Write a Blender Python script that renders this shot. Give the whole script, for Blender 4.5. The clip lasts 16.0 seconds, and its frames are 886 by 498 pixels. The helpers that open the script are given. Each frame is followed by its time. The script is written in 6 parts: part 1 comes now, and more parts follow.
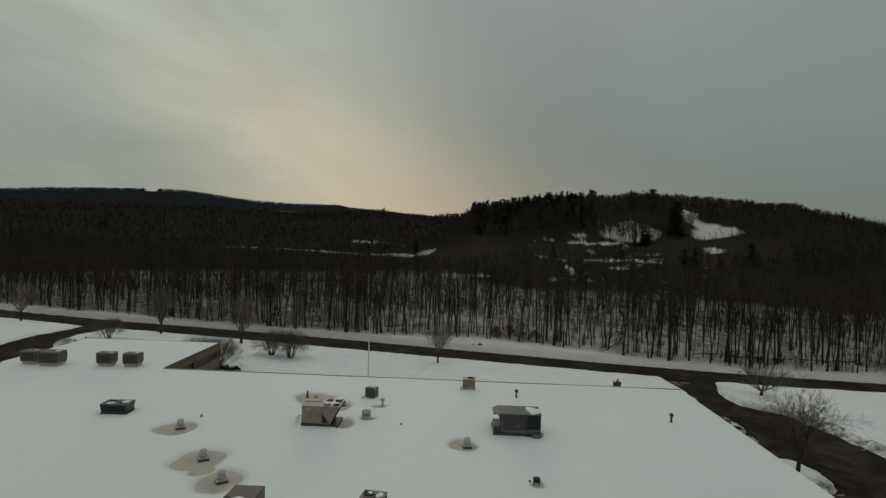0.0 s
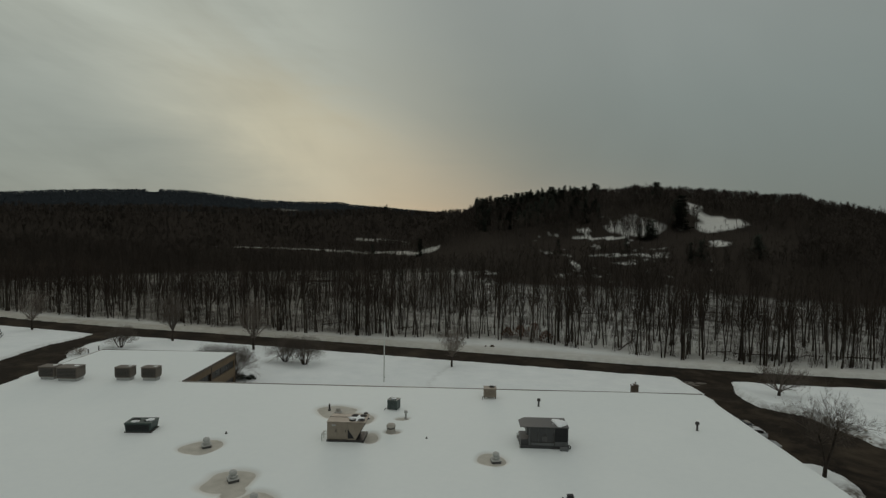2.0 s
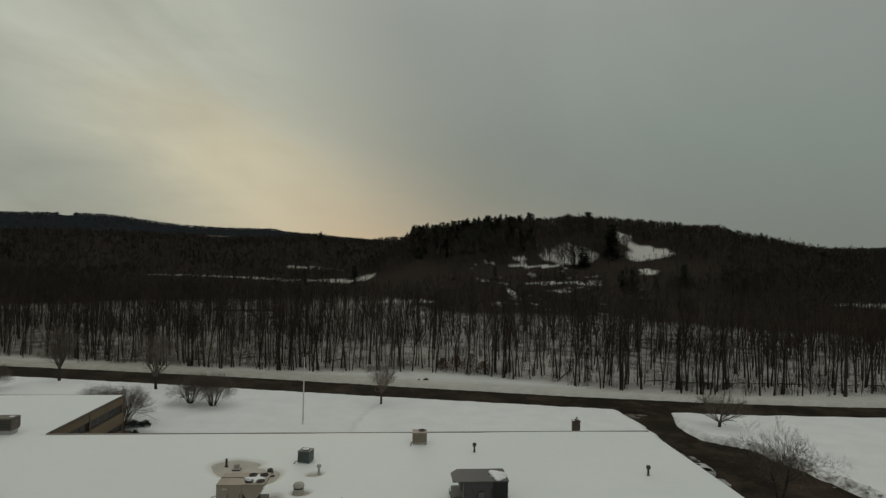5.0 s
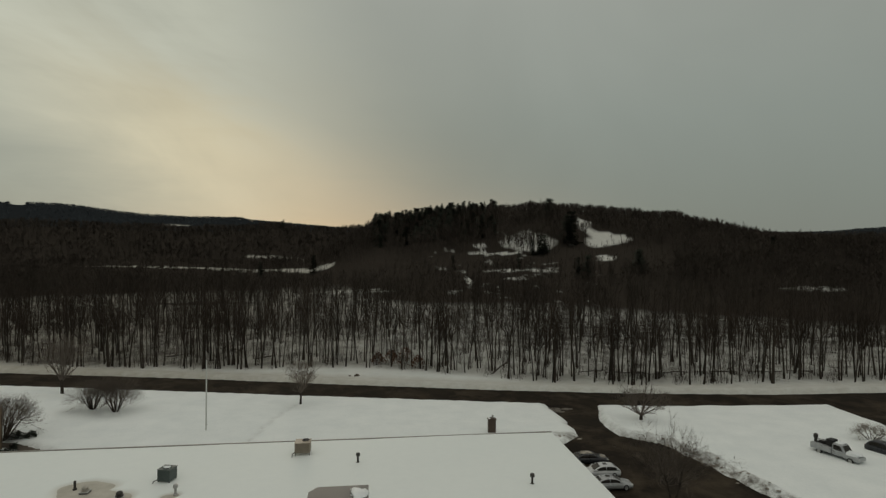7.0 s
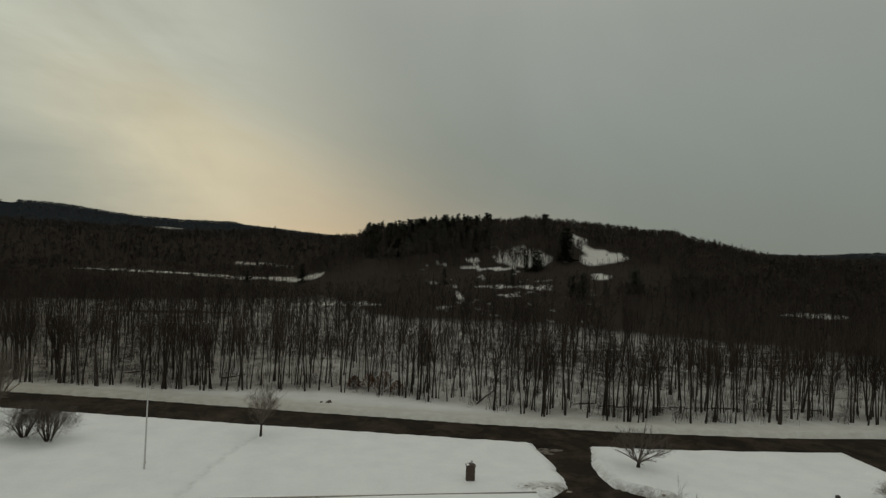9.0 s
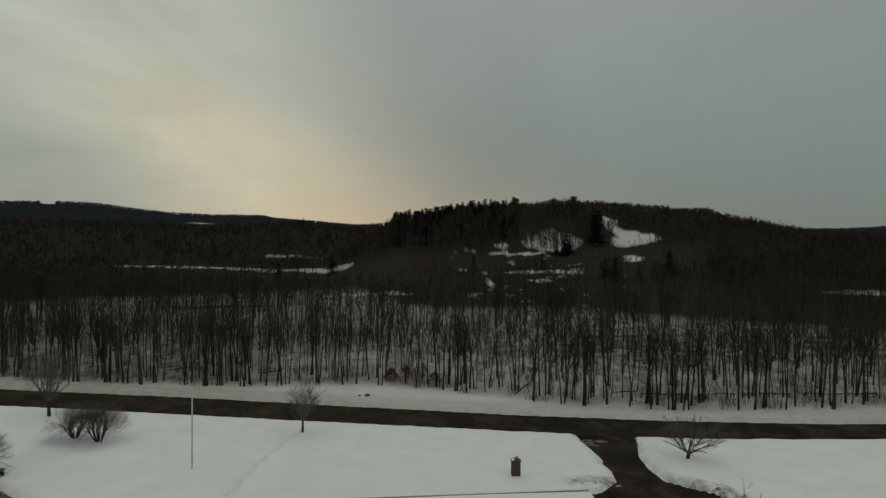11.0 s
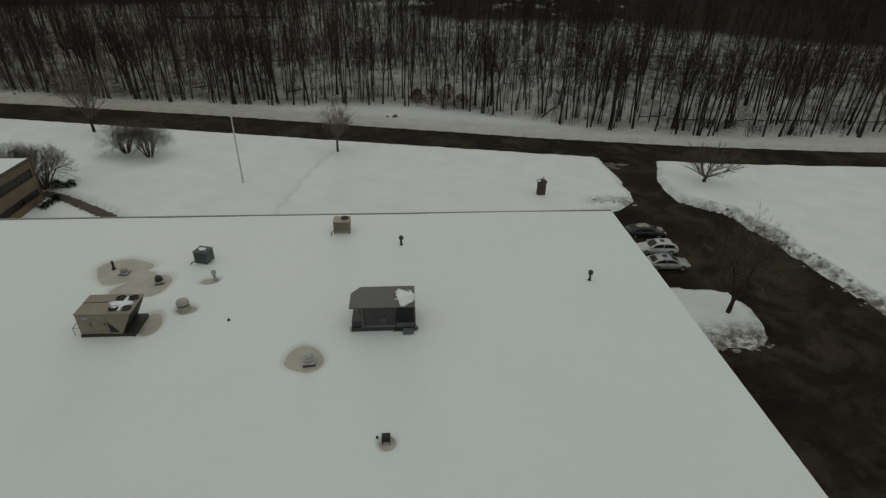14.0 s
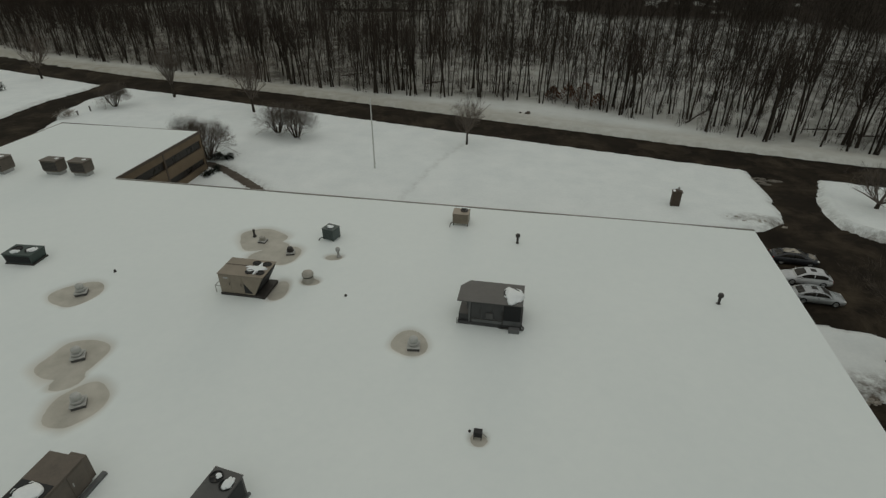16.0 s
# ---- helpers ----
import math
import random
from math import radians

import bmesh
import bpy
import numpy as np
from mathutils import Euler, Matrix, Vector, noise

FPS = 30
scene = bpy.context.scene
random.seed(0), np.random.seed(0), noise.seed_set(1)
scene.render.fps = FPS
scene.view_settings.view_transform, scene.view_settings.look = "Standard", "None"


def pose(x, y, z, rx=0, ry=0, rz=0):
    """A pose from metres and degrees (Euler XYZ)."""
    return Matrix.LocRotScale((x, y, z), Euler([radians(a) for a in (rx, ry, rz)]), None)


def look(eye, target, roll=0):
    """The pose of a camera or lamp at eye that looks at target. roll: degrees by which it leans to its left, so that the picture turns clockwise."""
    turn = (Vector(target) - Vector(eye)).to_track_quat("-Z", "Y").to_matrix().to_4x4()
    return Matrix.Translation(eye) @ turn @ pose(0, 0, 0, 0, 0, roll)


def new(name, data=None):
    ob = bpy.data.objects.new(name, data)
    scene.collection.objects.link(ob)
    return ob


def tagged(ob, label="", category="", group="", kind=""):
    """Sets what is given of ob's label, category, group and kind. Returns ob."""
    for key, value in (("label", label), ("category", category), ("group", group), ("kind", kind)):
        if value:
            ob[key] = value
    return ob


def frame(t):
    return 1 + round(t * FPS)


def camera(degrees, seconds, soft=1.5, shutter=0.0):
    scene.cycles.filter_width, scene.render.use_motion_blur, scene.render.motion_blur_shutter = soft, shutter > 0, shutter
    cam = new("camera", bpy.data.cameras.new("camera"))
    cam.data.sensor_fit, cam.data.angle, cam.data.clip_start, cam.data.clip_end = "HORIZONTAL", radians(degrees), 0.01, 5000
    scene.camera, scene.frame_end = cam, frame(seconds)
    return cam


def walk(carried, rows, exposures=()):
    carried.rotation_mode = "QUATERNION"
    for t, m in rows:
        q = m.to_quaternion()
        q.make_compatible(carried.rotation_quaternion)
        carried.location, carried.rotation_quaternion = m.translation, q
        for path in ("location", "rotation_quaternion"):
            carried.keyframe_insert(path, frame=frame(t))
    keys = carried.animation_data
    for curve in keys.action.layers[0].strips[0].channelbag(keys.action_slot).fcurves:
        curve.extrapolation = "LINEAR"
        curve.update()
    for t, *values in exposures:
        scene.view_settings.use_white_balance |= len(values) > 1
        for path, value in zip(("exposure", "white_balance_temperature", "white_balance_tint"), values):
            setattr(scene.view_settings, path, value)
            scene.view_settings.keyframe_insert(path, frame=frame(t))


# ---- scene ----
cam = camera(78.8, 16.0, soft=1.35)
PATH = [
    (0, (-29.041, -69.551, 24.815), (-29.098, -67.553, 24.76), 1.9),
    (0.5, (-29.674, -69.402, 25.815), (-29.728, -67.403, 25.756), 1.5),
    (1, (-30.255, -69.352, 26.211), (-30.316, -67.354, 26.142), 1.2),
    (1.5, (-30.786, -69.271, 26.352), (-30.851, -67.273, 26.282), 0.9),
    (2, (-31.172, -69.123, 26.472), (-31.234, -67.125, 26.398), 0.9),
    (2.5, (-31.58, -68.589, 26.364), (-31.629, -66.591, 26.295), 0.9),
    (3, (-32.03, -67.448, 26.149), (-32.057, -65.448, 26.101), 1.2),
    (3.5, (-32.563, -65.845, 25.832), (-32.558, -63.845, 25.816), 1.4),
    (3.7, (-32.663, -65.23, 25.762), (-32.642, -63.23, 25.755), 1.1),
    (6, (-25.457, -60.583, 25.933), (-25.21, -58.599, 25.981), 1.4),
    (6.5, (-22.945, -60.279, 26.472), (-22.681, -58.297, 26.474), 1.0),
    (7, (-20.722, -59.329, 27.08), (-20.453, -57.347, 27.067), 0.6),
    (7.5, (-19.006, -57.403, 27.761), (-18.733, -55.421, 27.741), 1.3),
    (8, (-17.866, -55.141, 28.194), (-17.574, -53.162, 28.198), 1.8),
    (8.2, (-17.517, -54.155, 28.114), (-17.216, -52.178, 28.144), 2.3),
    (10.3, (-17.72, -48.983, 29.195), (-17.484, -46.997, 29.202), 1.3),
    (10.5, (-18.165, -49.166, 29.164), (-17.942, -47.179, 29.159), 1.0),
    (11, (-18.705, -49.241, 29.317), (-18.515, -47.25, 29.291), 0.5),
    (11.5, (-19.209, -49.527, 29.626), (-19.043, -47.537, 29.52), 0.2),
    (12, (-19.724, -49.619, 30.029), (-19.538, -47.654, 29.71), 0.5),
    (12.5, (-20.177, -49.516, 30.328), (-20.001, -47.598, 29.79), 0.6),
    (13, (-20.55, -49.346, 30.399), (-20.394, -47.491, 29.668), 0.7),
    (13.5, (-20.889, -49.242, 30.443), (-20.752, -47.483, 29.502), 0.9),
    (14, (-20.981, -49.238, 30.309), (-20.855, -47.513, 29.304), 1.0),
    (14.5, (-20.95, -49.233, 30.199), (-20.853, -47.51, 29.188), 0.9),
    (15, (-20.856, -49.208, 30.215), (-20.822, -47.486, 29.199), 0.5),
    (15.5, (-20.703, -49.139, 30.161), (-20.77, -47.42, 29.142), 0.2),
    (16, (-20.655, -49.014, 30.224), (-20.966, -47.322, 29.203), 0.0),
]
EXPOSURES = [(0, -0.22, 6400, 10), (2, -0.23, 6400, 10), (3, -0.23, 6450, 10), (3.5, -0.09, 6500, 10), (6, -0.18, 6750, 10), (6.5, -0.16, 6800, 10), (7, -0.02, 6800, 10), (7.5, 0.03, 6750, 10), (8.2, 0.02, 6750, 10),
             (10.5, -0.14, 6550, 10), (11, -0.13, 6450, 10), (11.5, 0.0, 6450, 10), (12, 0.04, 6500, 10), (12.5, -0.32, 6350, 10), (13, -0.32, 6400, 6), (13.5, -0.18, 6400, 7), (14, -0.16, 6450, 10), (14.5, -0.05, 6550, 10), (15, -0.30, 6450, 10), (15.5, -0.12, 6500, 10), (16, -0.08, 6500, 10)]
walk(cam, [(t, look(eye, aim, roll)) for t, eye, aim, roll in PATH], EXPOSURES)

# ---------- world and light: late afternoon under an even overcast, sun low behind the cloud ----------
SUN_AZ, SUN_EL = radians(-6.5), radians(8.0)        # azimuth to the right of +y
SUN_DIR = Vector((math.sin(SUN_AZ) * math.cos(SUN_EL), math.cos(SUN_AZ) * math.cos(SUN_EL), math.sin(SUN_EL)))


def link(nt, a, b):
    nt.links.new(a, b)


def node(nt, kind, **sets):
    n = nt.nodes.new(kind)
    for k, v in sets.items():
        n.inputs[k].default_value = v
    return n


def math_node(nt, op, a, b=None, clamp=False):
    n = nt.nodes.new("ShaderNodeMath")
    n.operation, n.use_clamp = op, clamp
    for i, v in enumerate((a, b)):
        if v is None:
            continue
        if isinstance(v, (int, float)):
            n.inputs[i].default_value = v
        else:
            link(nt, v, n.inputs[i])
    return n.outputs[0]


def mix_color(nt, fac, a, b, blend="MIX"):
    n = nt.nodes.new("ShaderNodeMix")
    n.data_type, n.blend_type = "RGBA", blend
    for i, v in ((0, fac), (6, a), (7, b)):
        if isinstance(v, (int, float)):
            n.inputs[i].default_value = v
        elif isinstance(v, tuple):
            n.inputs[i].default_value = (*v[:3], 1)
        else:
            link(nt, v, n.inputs[i])
    return n.outputs[2]


def ramp(nt, fac, stops):
    n = nt.nodes.new("ShaderNodeValToRGB")
    els = n.color_ramp.elements
    while len(els) < len(stops):
        els.new(0.5)
    for e, (p, c) in zip(els, stops):
        e.position, e.color = p, (*c, 1) if isinstance(c, tuple) else (c, c, c, 1)
    link(nt, fac, n.inputs[0])
    return n.outputs[0]


def build_world():
    w = bpy.data.worlds.new("overcast_sky")
    scene.world = w
    w.use_nodes = True
    nt = w.node_tree
    nt.nodes.clear()
    out, bg = nt.nodes.new("ShaderNodeOutputWorld"), nt.nodes.new("ShaderNodeBackground")
    link(nt, bg.outputs[0], out.inputs[0])
    tc = nt.nodes.new("ShaderNodeTexCoord")
    way = tc.outputs["Generated"]
    sep = nt.nodes.new("ShaderNodeSeparateXYZ")
    link(nt, way, sep.inputs[0])
    up = math_node(nt, "MAXIMUM", sep.outputs[2], 0.0)
    # the cloud deck: a little brighter overhead than low down
    deck = ramp(nt, up, [(0.0, (0.182, 0.208, 0.194)), (0.10, (0.206, 0.236, 0.217)), (0.22, (0.238, 0.272, 0.252)),
                         (0.40, (0.296, 0.325, 0.302)), (1.0, (0.640, 0.632, 0.602))])
    # bearing and height in degrees, the bearing to the right of +y
    bearing = math_node(nt, "MULTIPLY", math_node(nt, "ARCTAN2", sep.outputs[0], sep.outputs[1]), 57.2958)
    height = math_node(nt, "MULTIPLY", math_node(nt, "ARCSINE", sep.outputs[2]), 57.2958)

    def axis(a, b, az0, el0):
        """A slanted measure across the sky: a * (bearing - az0) + b * (height - el0)."""
        return math_node(nt, "ADD", math_node(nt, "MULTIPLY", math_node(nt, "SUBTRACT", bearing, az0), a), math_node(nt, "MULTIPLY", math_node(nt, "SUBTRACT", height, el0), b))

    def rise(v, lo, hi):
        """0 below lo, 1 above hi, soft between."""
        n = nt.nodes.new("ShaderNodeMapRange")
        n.interpolation_type = "SMOOTHSTEP"
        link(nt, v, n.inputs[0])
        n.inputs[1].default_value, n.inputs[2].default_value = lo, hi
        return n.outputs[0]

    def times(*factors):
        out = factors[0]
        for g in factors[1:]:
            out = math_node(nt, "MULTIPLY", out, g)
        return out
    along, across = axis(0.907, -0.422, -18.5, 10.3), axis(0.422, 0.907, -18.5, 10.3)
    # slanting streaks and swells of thicker and thinner cloud
    streak = nt.nodes.new("ShaderNodeCombineXYZ")
    link(nt, math_node(nt, "MULTIPLY", along, 0.045), streak.inputs[0]), link(nt, math_node(nt, "MULTIPLY", across, 0.13), streak.inputs[1])
    n1 = node(nt, "ShaderNodeTexNoise", Scale=0.9, Detail=5.0, Roughness=0.55, Distortion=0.7)
    link(nt, streak.outputs[0], n1.inputs["Vector"])
    flat = nt.nodes.new("ShaderNodeCombineXYZ")
    link(nt, math_node(nt, "MULTIPLY", bearing, 0.05), flat.inputs[0]), link(nt, math_node(nt, "MULTIPLY", height, 0.30), flat.inputs[1])
    n2 = node(nt, "ShaderNodeTexNoise", Scale=1.1, Detail=5.0, Roughness=0.6, Distortion=0.5)
    link(nt, flat.outputs[0], n2.inputs["Vector"])
    n3 = node(nt, "ShaderNodeTexNoise", Scale=2.2, Detail=4.0, Roughness=0.5, Distortion=0.6)
    link(nt, way, n3.inputs["Vector"])
    wisp = math_node(nt, "ADD", math_node(nt, "ADD", times(n1.outputs[0], 0.55), times(n2.outputs[0], 0.20)), times(n3.outputs[0], 0.25))
    shift = math_node(nt, "MULTIPLY", math_node(nt, "SUBTRACT", wisp, 0.5), 24.0)
    deck = mix_color(nt, 1.0, deck, ramp(nt, n3.outputs[0], [(0.34, 0.95), (0.66, 1.05)]), "MULTIPLY")

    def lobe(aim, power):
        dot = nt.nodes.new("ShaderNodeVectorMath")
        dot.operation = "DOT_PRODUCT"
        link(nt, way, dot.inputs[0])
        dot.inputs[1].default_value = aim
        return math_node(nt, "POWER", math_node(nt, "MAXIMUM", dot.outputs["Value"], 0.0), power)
    # thinner, paler cloud on the left; a thicker sheet comes in from the right with a soft slanting edge
    edge = math_node(nt, "ADD", axis(1.0, 0.30, -5.5, 22.0), shift)
    open_side = rise(math_node(nt, "MULTIPLY", edge, -1.0), -9.0, 13.0)
    left = Vector((math.sin(radians(-34)) * math.cos(radians(22)), math.cos(radians(-34)) * math.cos(radians(22)), math.sin(radians(22))))
    pale = mix_color(nt, 1.0, (0.470, 0.496, 0.426), ramp(nt, wisp, [(0.38, 0.80), (0.60, 1.06)]), "MULTIPLY")
    low_left = math_node(nt, "SUBTRACT", 1.0, times(rise(math_node(nt, "MULTIPLY", across, -1.0), 1.0, 9.0), 0.42))
    deck = mix_color(nt, math_node(nt, "MULTIPLY", times(lobe(left, 3.0), open_side, low_left), 1.0, True), deck, pale)
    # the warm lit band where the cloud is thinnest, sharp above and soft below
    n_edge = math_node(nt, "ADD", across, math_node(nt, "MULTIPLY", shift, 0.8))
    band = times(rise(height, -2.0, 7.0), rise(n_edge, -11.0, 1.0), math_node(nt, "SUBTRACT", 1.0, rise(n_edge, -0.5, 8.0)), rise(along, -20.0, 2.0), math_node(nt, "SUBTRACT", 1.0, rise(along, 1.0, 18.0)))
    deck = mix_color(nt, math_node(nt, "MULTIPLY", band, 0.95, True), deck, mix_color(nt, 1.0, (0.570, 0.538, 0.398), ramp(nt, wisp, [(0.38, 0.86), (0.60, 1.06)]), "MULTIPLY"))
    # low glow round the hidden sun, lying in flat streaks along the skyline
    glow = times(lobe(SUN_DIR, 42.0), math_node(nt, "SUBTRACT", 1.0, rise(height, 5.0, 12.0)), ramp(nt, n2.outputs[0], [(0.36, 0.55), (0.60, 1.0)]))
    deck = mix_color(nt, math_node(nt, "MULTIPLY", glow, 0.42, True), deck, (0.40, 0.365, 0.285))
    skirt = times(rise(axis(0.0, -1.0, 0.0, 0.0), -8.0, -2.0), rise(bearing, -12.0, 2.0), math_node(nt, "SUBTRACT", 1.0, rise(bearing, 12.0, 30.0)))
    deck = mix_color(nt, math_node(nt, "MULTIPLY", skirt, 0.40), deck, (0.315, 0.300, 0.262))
    # a trace of clear-sky colour through the deck
    sky = nt.nodes.new("ShaderNodeTexSky")
    sky.sky_type, sky.sun_disc, sky.sun_elevation, sky.sun_rotation = "NISHITA", False, SUN_EL, SUN_AZ
    faint = mix_color(nt, 1.0, sky.outputs[0], (0.05, 0.05, 0.05), "MULTIPLY")
    both = mix_color(nt, 0.06, deck, faint)
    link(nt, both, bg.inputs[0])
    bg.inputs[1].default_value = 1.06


build_world()
sun = new("sun", bpy.data.lights.new("sun", "SUN"))
sun.data.energy, sun.data.angle, sun.data.color = 0.5, radians(20), (1.0, 0.9, 0.74)
sun.matrix_world = look(SUN_DIR * 100, (0, 0, 0))


# ---------- materials ----------
def material(name, low, high, rough=0.7, metal=0.0, scale=3.0, fine=40.0, bump=0.15, depth=0.01, spread=(0.35, 0.65), vary=0.0, gloss=0.5):
    """Two base colours mixed by coarse and fine noise, fine relief, uneven roughness."""
    m = bpy.data.materials.new(name)
    m.use_nodes = True
    nt = m.node_tree
    b = nt.nodes["Principled BSDF"]
    tc = nt.nodes.new("ShaderNodeTexCoord")
    c = node(nt, "ShaderNodeTexNoise", Scale=scale, Detail=4.0, Roughness=0.6)
    f = node(nt, "ShaderNodeTexNoise", Scale=fine, Detail=3.0, Roughness=0.6)
    link(nt, tc.outputs["Object"], c.inputs["Vector"]), link(nt, tc.outputs["Object"], f.inputs["Vector"])
    both = math_node(nt, "ADD", math_node(nt, "MULTIPLY", c.outputs[0], 0.65), math_node(nt, "MULTIPLY", f.outputs[0], 0.35))
    fac = ramp(nt, both, [(spread[0], 0.0), (spread[1], 1.0)])
    col = mix_color(nt, fac, low, high)
    if vary:
        info = nt.nodes.new("ShaderNodeObjectInfo")
        k = math_node(nt, "ADD", math_node(nt, "MULTIPLY", info.outputs["Random"], 2 * vary), 1 - vary)
        col = mix_color(nt, 1.0, col, k, "MULTIPLY")
    link(nt, col, b.inputs["Base Color"])
    r = math_node(nt, "ADD", math_node(nt, "MULTIPLY", fac, 0.16), rough - 0.08, True)
    link(nt, r, b.inputs["Roughness"])
    b.inputs["Metallic"].default_value = metal
    b.inputs["Specular IOR Level"].default_value = gloss
    if bump:
        bn = node(nt, "ShaderNodeBump", Strength=bump, Distance=depth)
        link(nt, both, bn.inputs["Height"])
        link(nt, bn.outputs[0], b.inputs["Normal"])
    return m


def ground_material():
    """Snow, with dirt ploughed into the banks and bare brush where the woods are thick; wood shade and ridge haze are
    painted in.
    """
    m = material("snow_ground", (0.735, 0.772, 0.765), (0.822, 0.852, 0.838), 0.75, scale=0.25, fine=3.0, bump=0.25, depth=0.05, gloss=0.0)
    nt = m.node_tree
    b = nt.nodes["Principled BSDF"]
    snow = b.inputs["Base Color"].links[0].from_socket
    geo = nt.nodes.new("ShaderNodeNewGeometry")
    d = nt.nodes.new("ShaderNodeAttribute")
    d.attribute_name = "dirt_shade"
    n = node(nt, "ShaderNodeTexNoise", Scale=0.9, Detail=8.0, Roughness=0.7)
    link(nt, geo.outputs["Position"], n.inputs["Vector"])
    amount = math_node(nt, "MULTIPLY", d.outputs["Fac"], ramp(nt, n.outputs[0], [(0.40, 0.12), (0.60, 1.0)]))
    col = mix_color(nt, amount, snow, (0.12, 0.10, 0.08))
    # road grit and leaf litter spread thin over the snow, plus twig shade painted into the wood floor
    l = nt.nodes.new("ShaderNodeAttribute")
    l.attribute_name = "litter_shade"
    n3 = node(nt, "ShaderNodeTexNoise", Scale=0.45, Detail=7.0, Roughness=0.62)
    link(nt, geo.outputs["Position"], n3.inputs["Vector"])
    col = mix_color(nt, math_node(nt, "MULTIPLY", l.outputs["Fac"], ramp(nt, n3.outputs[0], [(0.3, 0.7), (0.7, 1.0)])), col, (0.33, 0.30, 0.235))
    # in the near wood this cover also darkens the snow for the trees' shade
    g = nt.nodes.new("ShaderNodeAttribute")
    g.attribute_name = "brush"
    n2 = node(nt, "ShaderNodeTexNoise", Scale=0.09, Detail=9.0, Roughness=0.75)
    link(nt, geo.outputs["Position"], n2.inputs["Vector"])
    bare = math_node(nt, "MULTIPLY", g.outputs["Fac"], math_node(nt, "ADD", 0.72, math_node(nt, "MULTIPLY", n2.outputs[0], 0.6)), True)
    brush = mix_color(nt, n2.outputs[0], (0.028, 0.024, 0.020), (0.050, 0.042, 0.035))
    # distance haze put into the colour: far ridge ground turns bluer
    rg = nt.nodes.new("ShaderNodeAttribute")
    rg.attribute_name = "ridge_haze"
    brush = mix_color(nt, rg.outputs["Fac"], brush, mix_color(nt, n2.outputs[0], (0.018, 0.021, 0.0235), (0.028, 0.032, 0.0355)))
    col = mix_color(nt, bare, col, brush)
    link(nt, col, b.inputs["Base Color"])
    return m


def roof_snow_material():
    """Wind-smoothed snow that goes to grey slush where it has melted thin."""
    m = material("roof_snow", (0.744, 0.787, 0.774), (0.788, 0.827, 0.808), 0.7, scale=0.06, fine=1.6, bump=0.12, depth=0.04, gloss=0.2)
    nt = m.node_tree
    b = nt.nodes["Principled BSDF"]
    snow = b.inputs["Base Color"].links[0].from_socket
    a = nt.nodes.new("ShaderNodeAttribute")
    a.attribute_name = "slush"
    geo = nt.nodes.new("ShaderNodeNewGeometry")
    n = node(nt, "ShaderNodeTexNoise", Scale=1.7, Detail=6.0, Roughness=0.65)
    link(nt, geo.outputs["Position"], n.inputs["Vector"])
    k = math_node(nt, "MULTIPLY", a.outputs["Fac"], ramp(nt, n.outputs[0], [(0.25, 0.75), (0.7, 1.0)]))
    link(nt, mix_color(nt, k, snow, mix_color(nt, n.outputs[0], (0.50, 0.475, 0.42), (0.62, 0.60, 0.54))), b.inputs["Base Color"])
    return m


def asphalt_material():
    m = material("wet_asphalt", (0.012, 0.0092, 0.0070), (0.031, 0.0250, 0.0185), 0.88, scale=0.35, fine=30.0, bump=0.2, depth=0.01, gloss=0.05)
    nt = m.node_tree
    b = nt.nodes["Principled BSDF"]
    base = b.inputs["Base Color"].links[0].from_socket
    geo = nt.nodes.new("ShaderNodeNewGeometry")
    n = node(nt, "ShaderNodeTexNoise", Scale=0.16, Detail=7.0, Roughness=0.72, Distortion=0.4)
    link(nt, geo.outputs["Position"], n.inputs["Vector"])
    col = mix_color(nt, ramp(nt, n.outputs[0], [(0.47, 0.0), (0.66, 1.0)]), base, (0.058, 0.0455, 0.032))
    link(nt, col, b.inputs["Base Color"])
    return m


SNOW_GROUND, ROOF_SNOW, ASPHALT = ground_material(), roof_snow_material(), asphalt_material()
DAMP_CONCRETE = material("damp_concrete", (0.075, 0.062, 0.05), (0.13, 0.11, 0.09), 0.85, scale=0.8, fine=16.0, bump=0.2, gloss=0.1)
SNOW = material("settled_snow", (0.74, 0.77, 0.78), (0.83, 0.85, 0.85), 0.75, scale=1.0, fine=8.0, bump=0.3, depth=0.03, gloss=0.2)
BARK = material("bark", (0.022, 0.018, 0.0145), (0.064, 0.052, 0.042), 0.95, scale=2.0, fine=14.0, bump=0.4, depth=0.02, vary=0.35, gloss=0.1)
TWIG = material("twigs", (0.032, 0.025, 0.020), (0.070, 0.055, 0.044), 0.95, scale=0.8, fine=8.0, bump=0.0, vary=0.3, gloss=0.05)
FAR_TWIG = material("far_twigs", (0.042, 0.035, 0.029), (0.080, 0.066, 0.055), 0.95, scale=0.02, fine=0.4, bump=0.0, gloss=0.05)
GARDEN_TWIG = material("garden_twigs", (0.105, 0.087, 0.073), (0.19, 0.160, 0.136), 0.95, scale=0.8, fine=8.0, bump=0.0, vary=0.2, gloss=0.05)
GRIMY_SNOW = material("grimy_snow", (0.17, 0.150, 0.125), (0.42, 0.39, 0.34), 0.9, scale=2.5, fine=12.0, bump=0.4, depth=0.03, vary=0.2, gloss=0.1)
SLUSH = material("road_slush", (0.075, 0.064, 0.053), (0.21, 0.19, 0.165), 0.7, scale=1.6, fine=9.0, bump=0.4, depth=0.04, gloss=0.1)
# bluish base colour stands in for the haze before the far ridges
HAZED_TWIG = material("hazed_ridge_twigs", (0.046, 0.053, 0.059), (0.070, 0.079, 0.087), 0.95, scale=0.02, fine=0.4, bump=0.0, gloss=0.05)
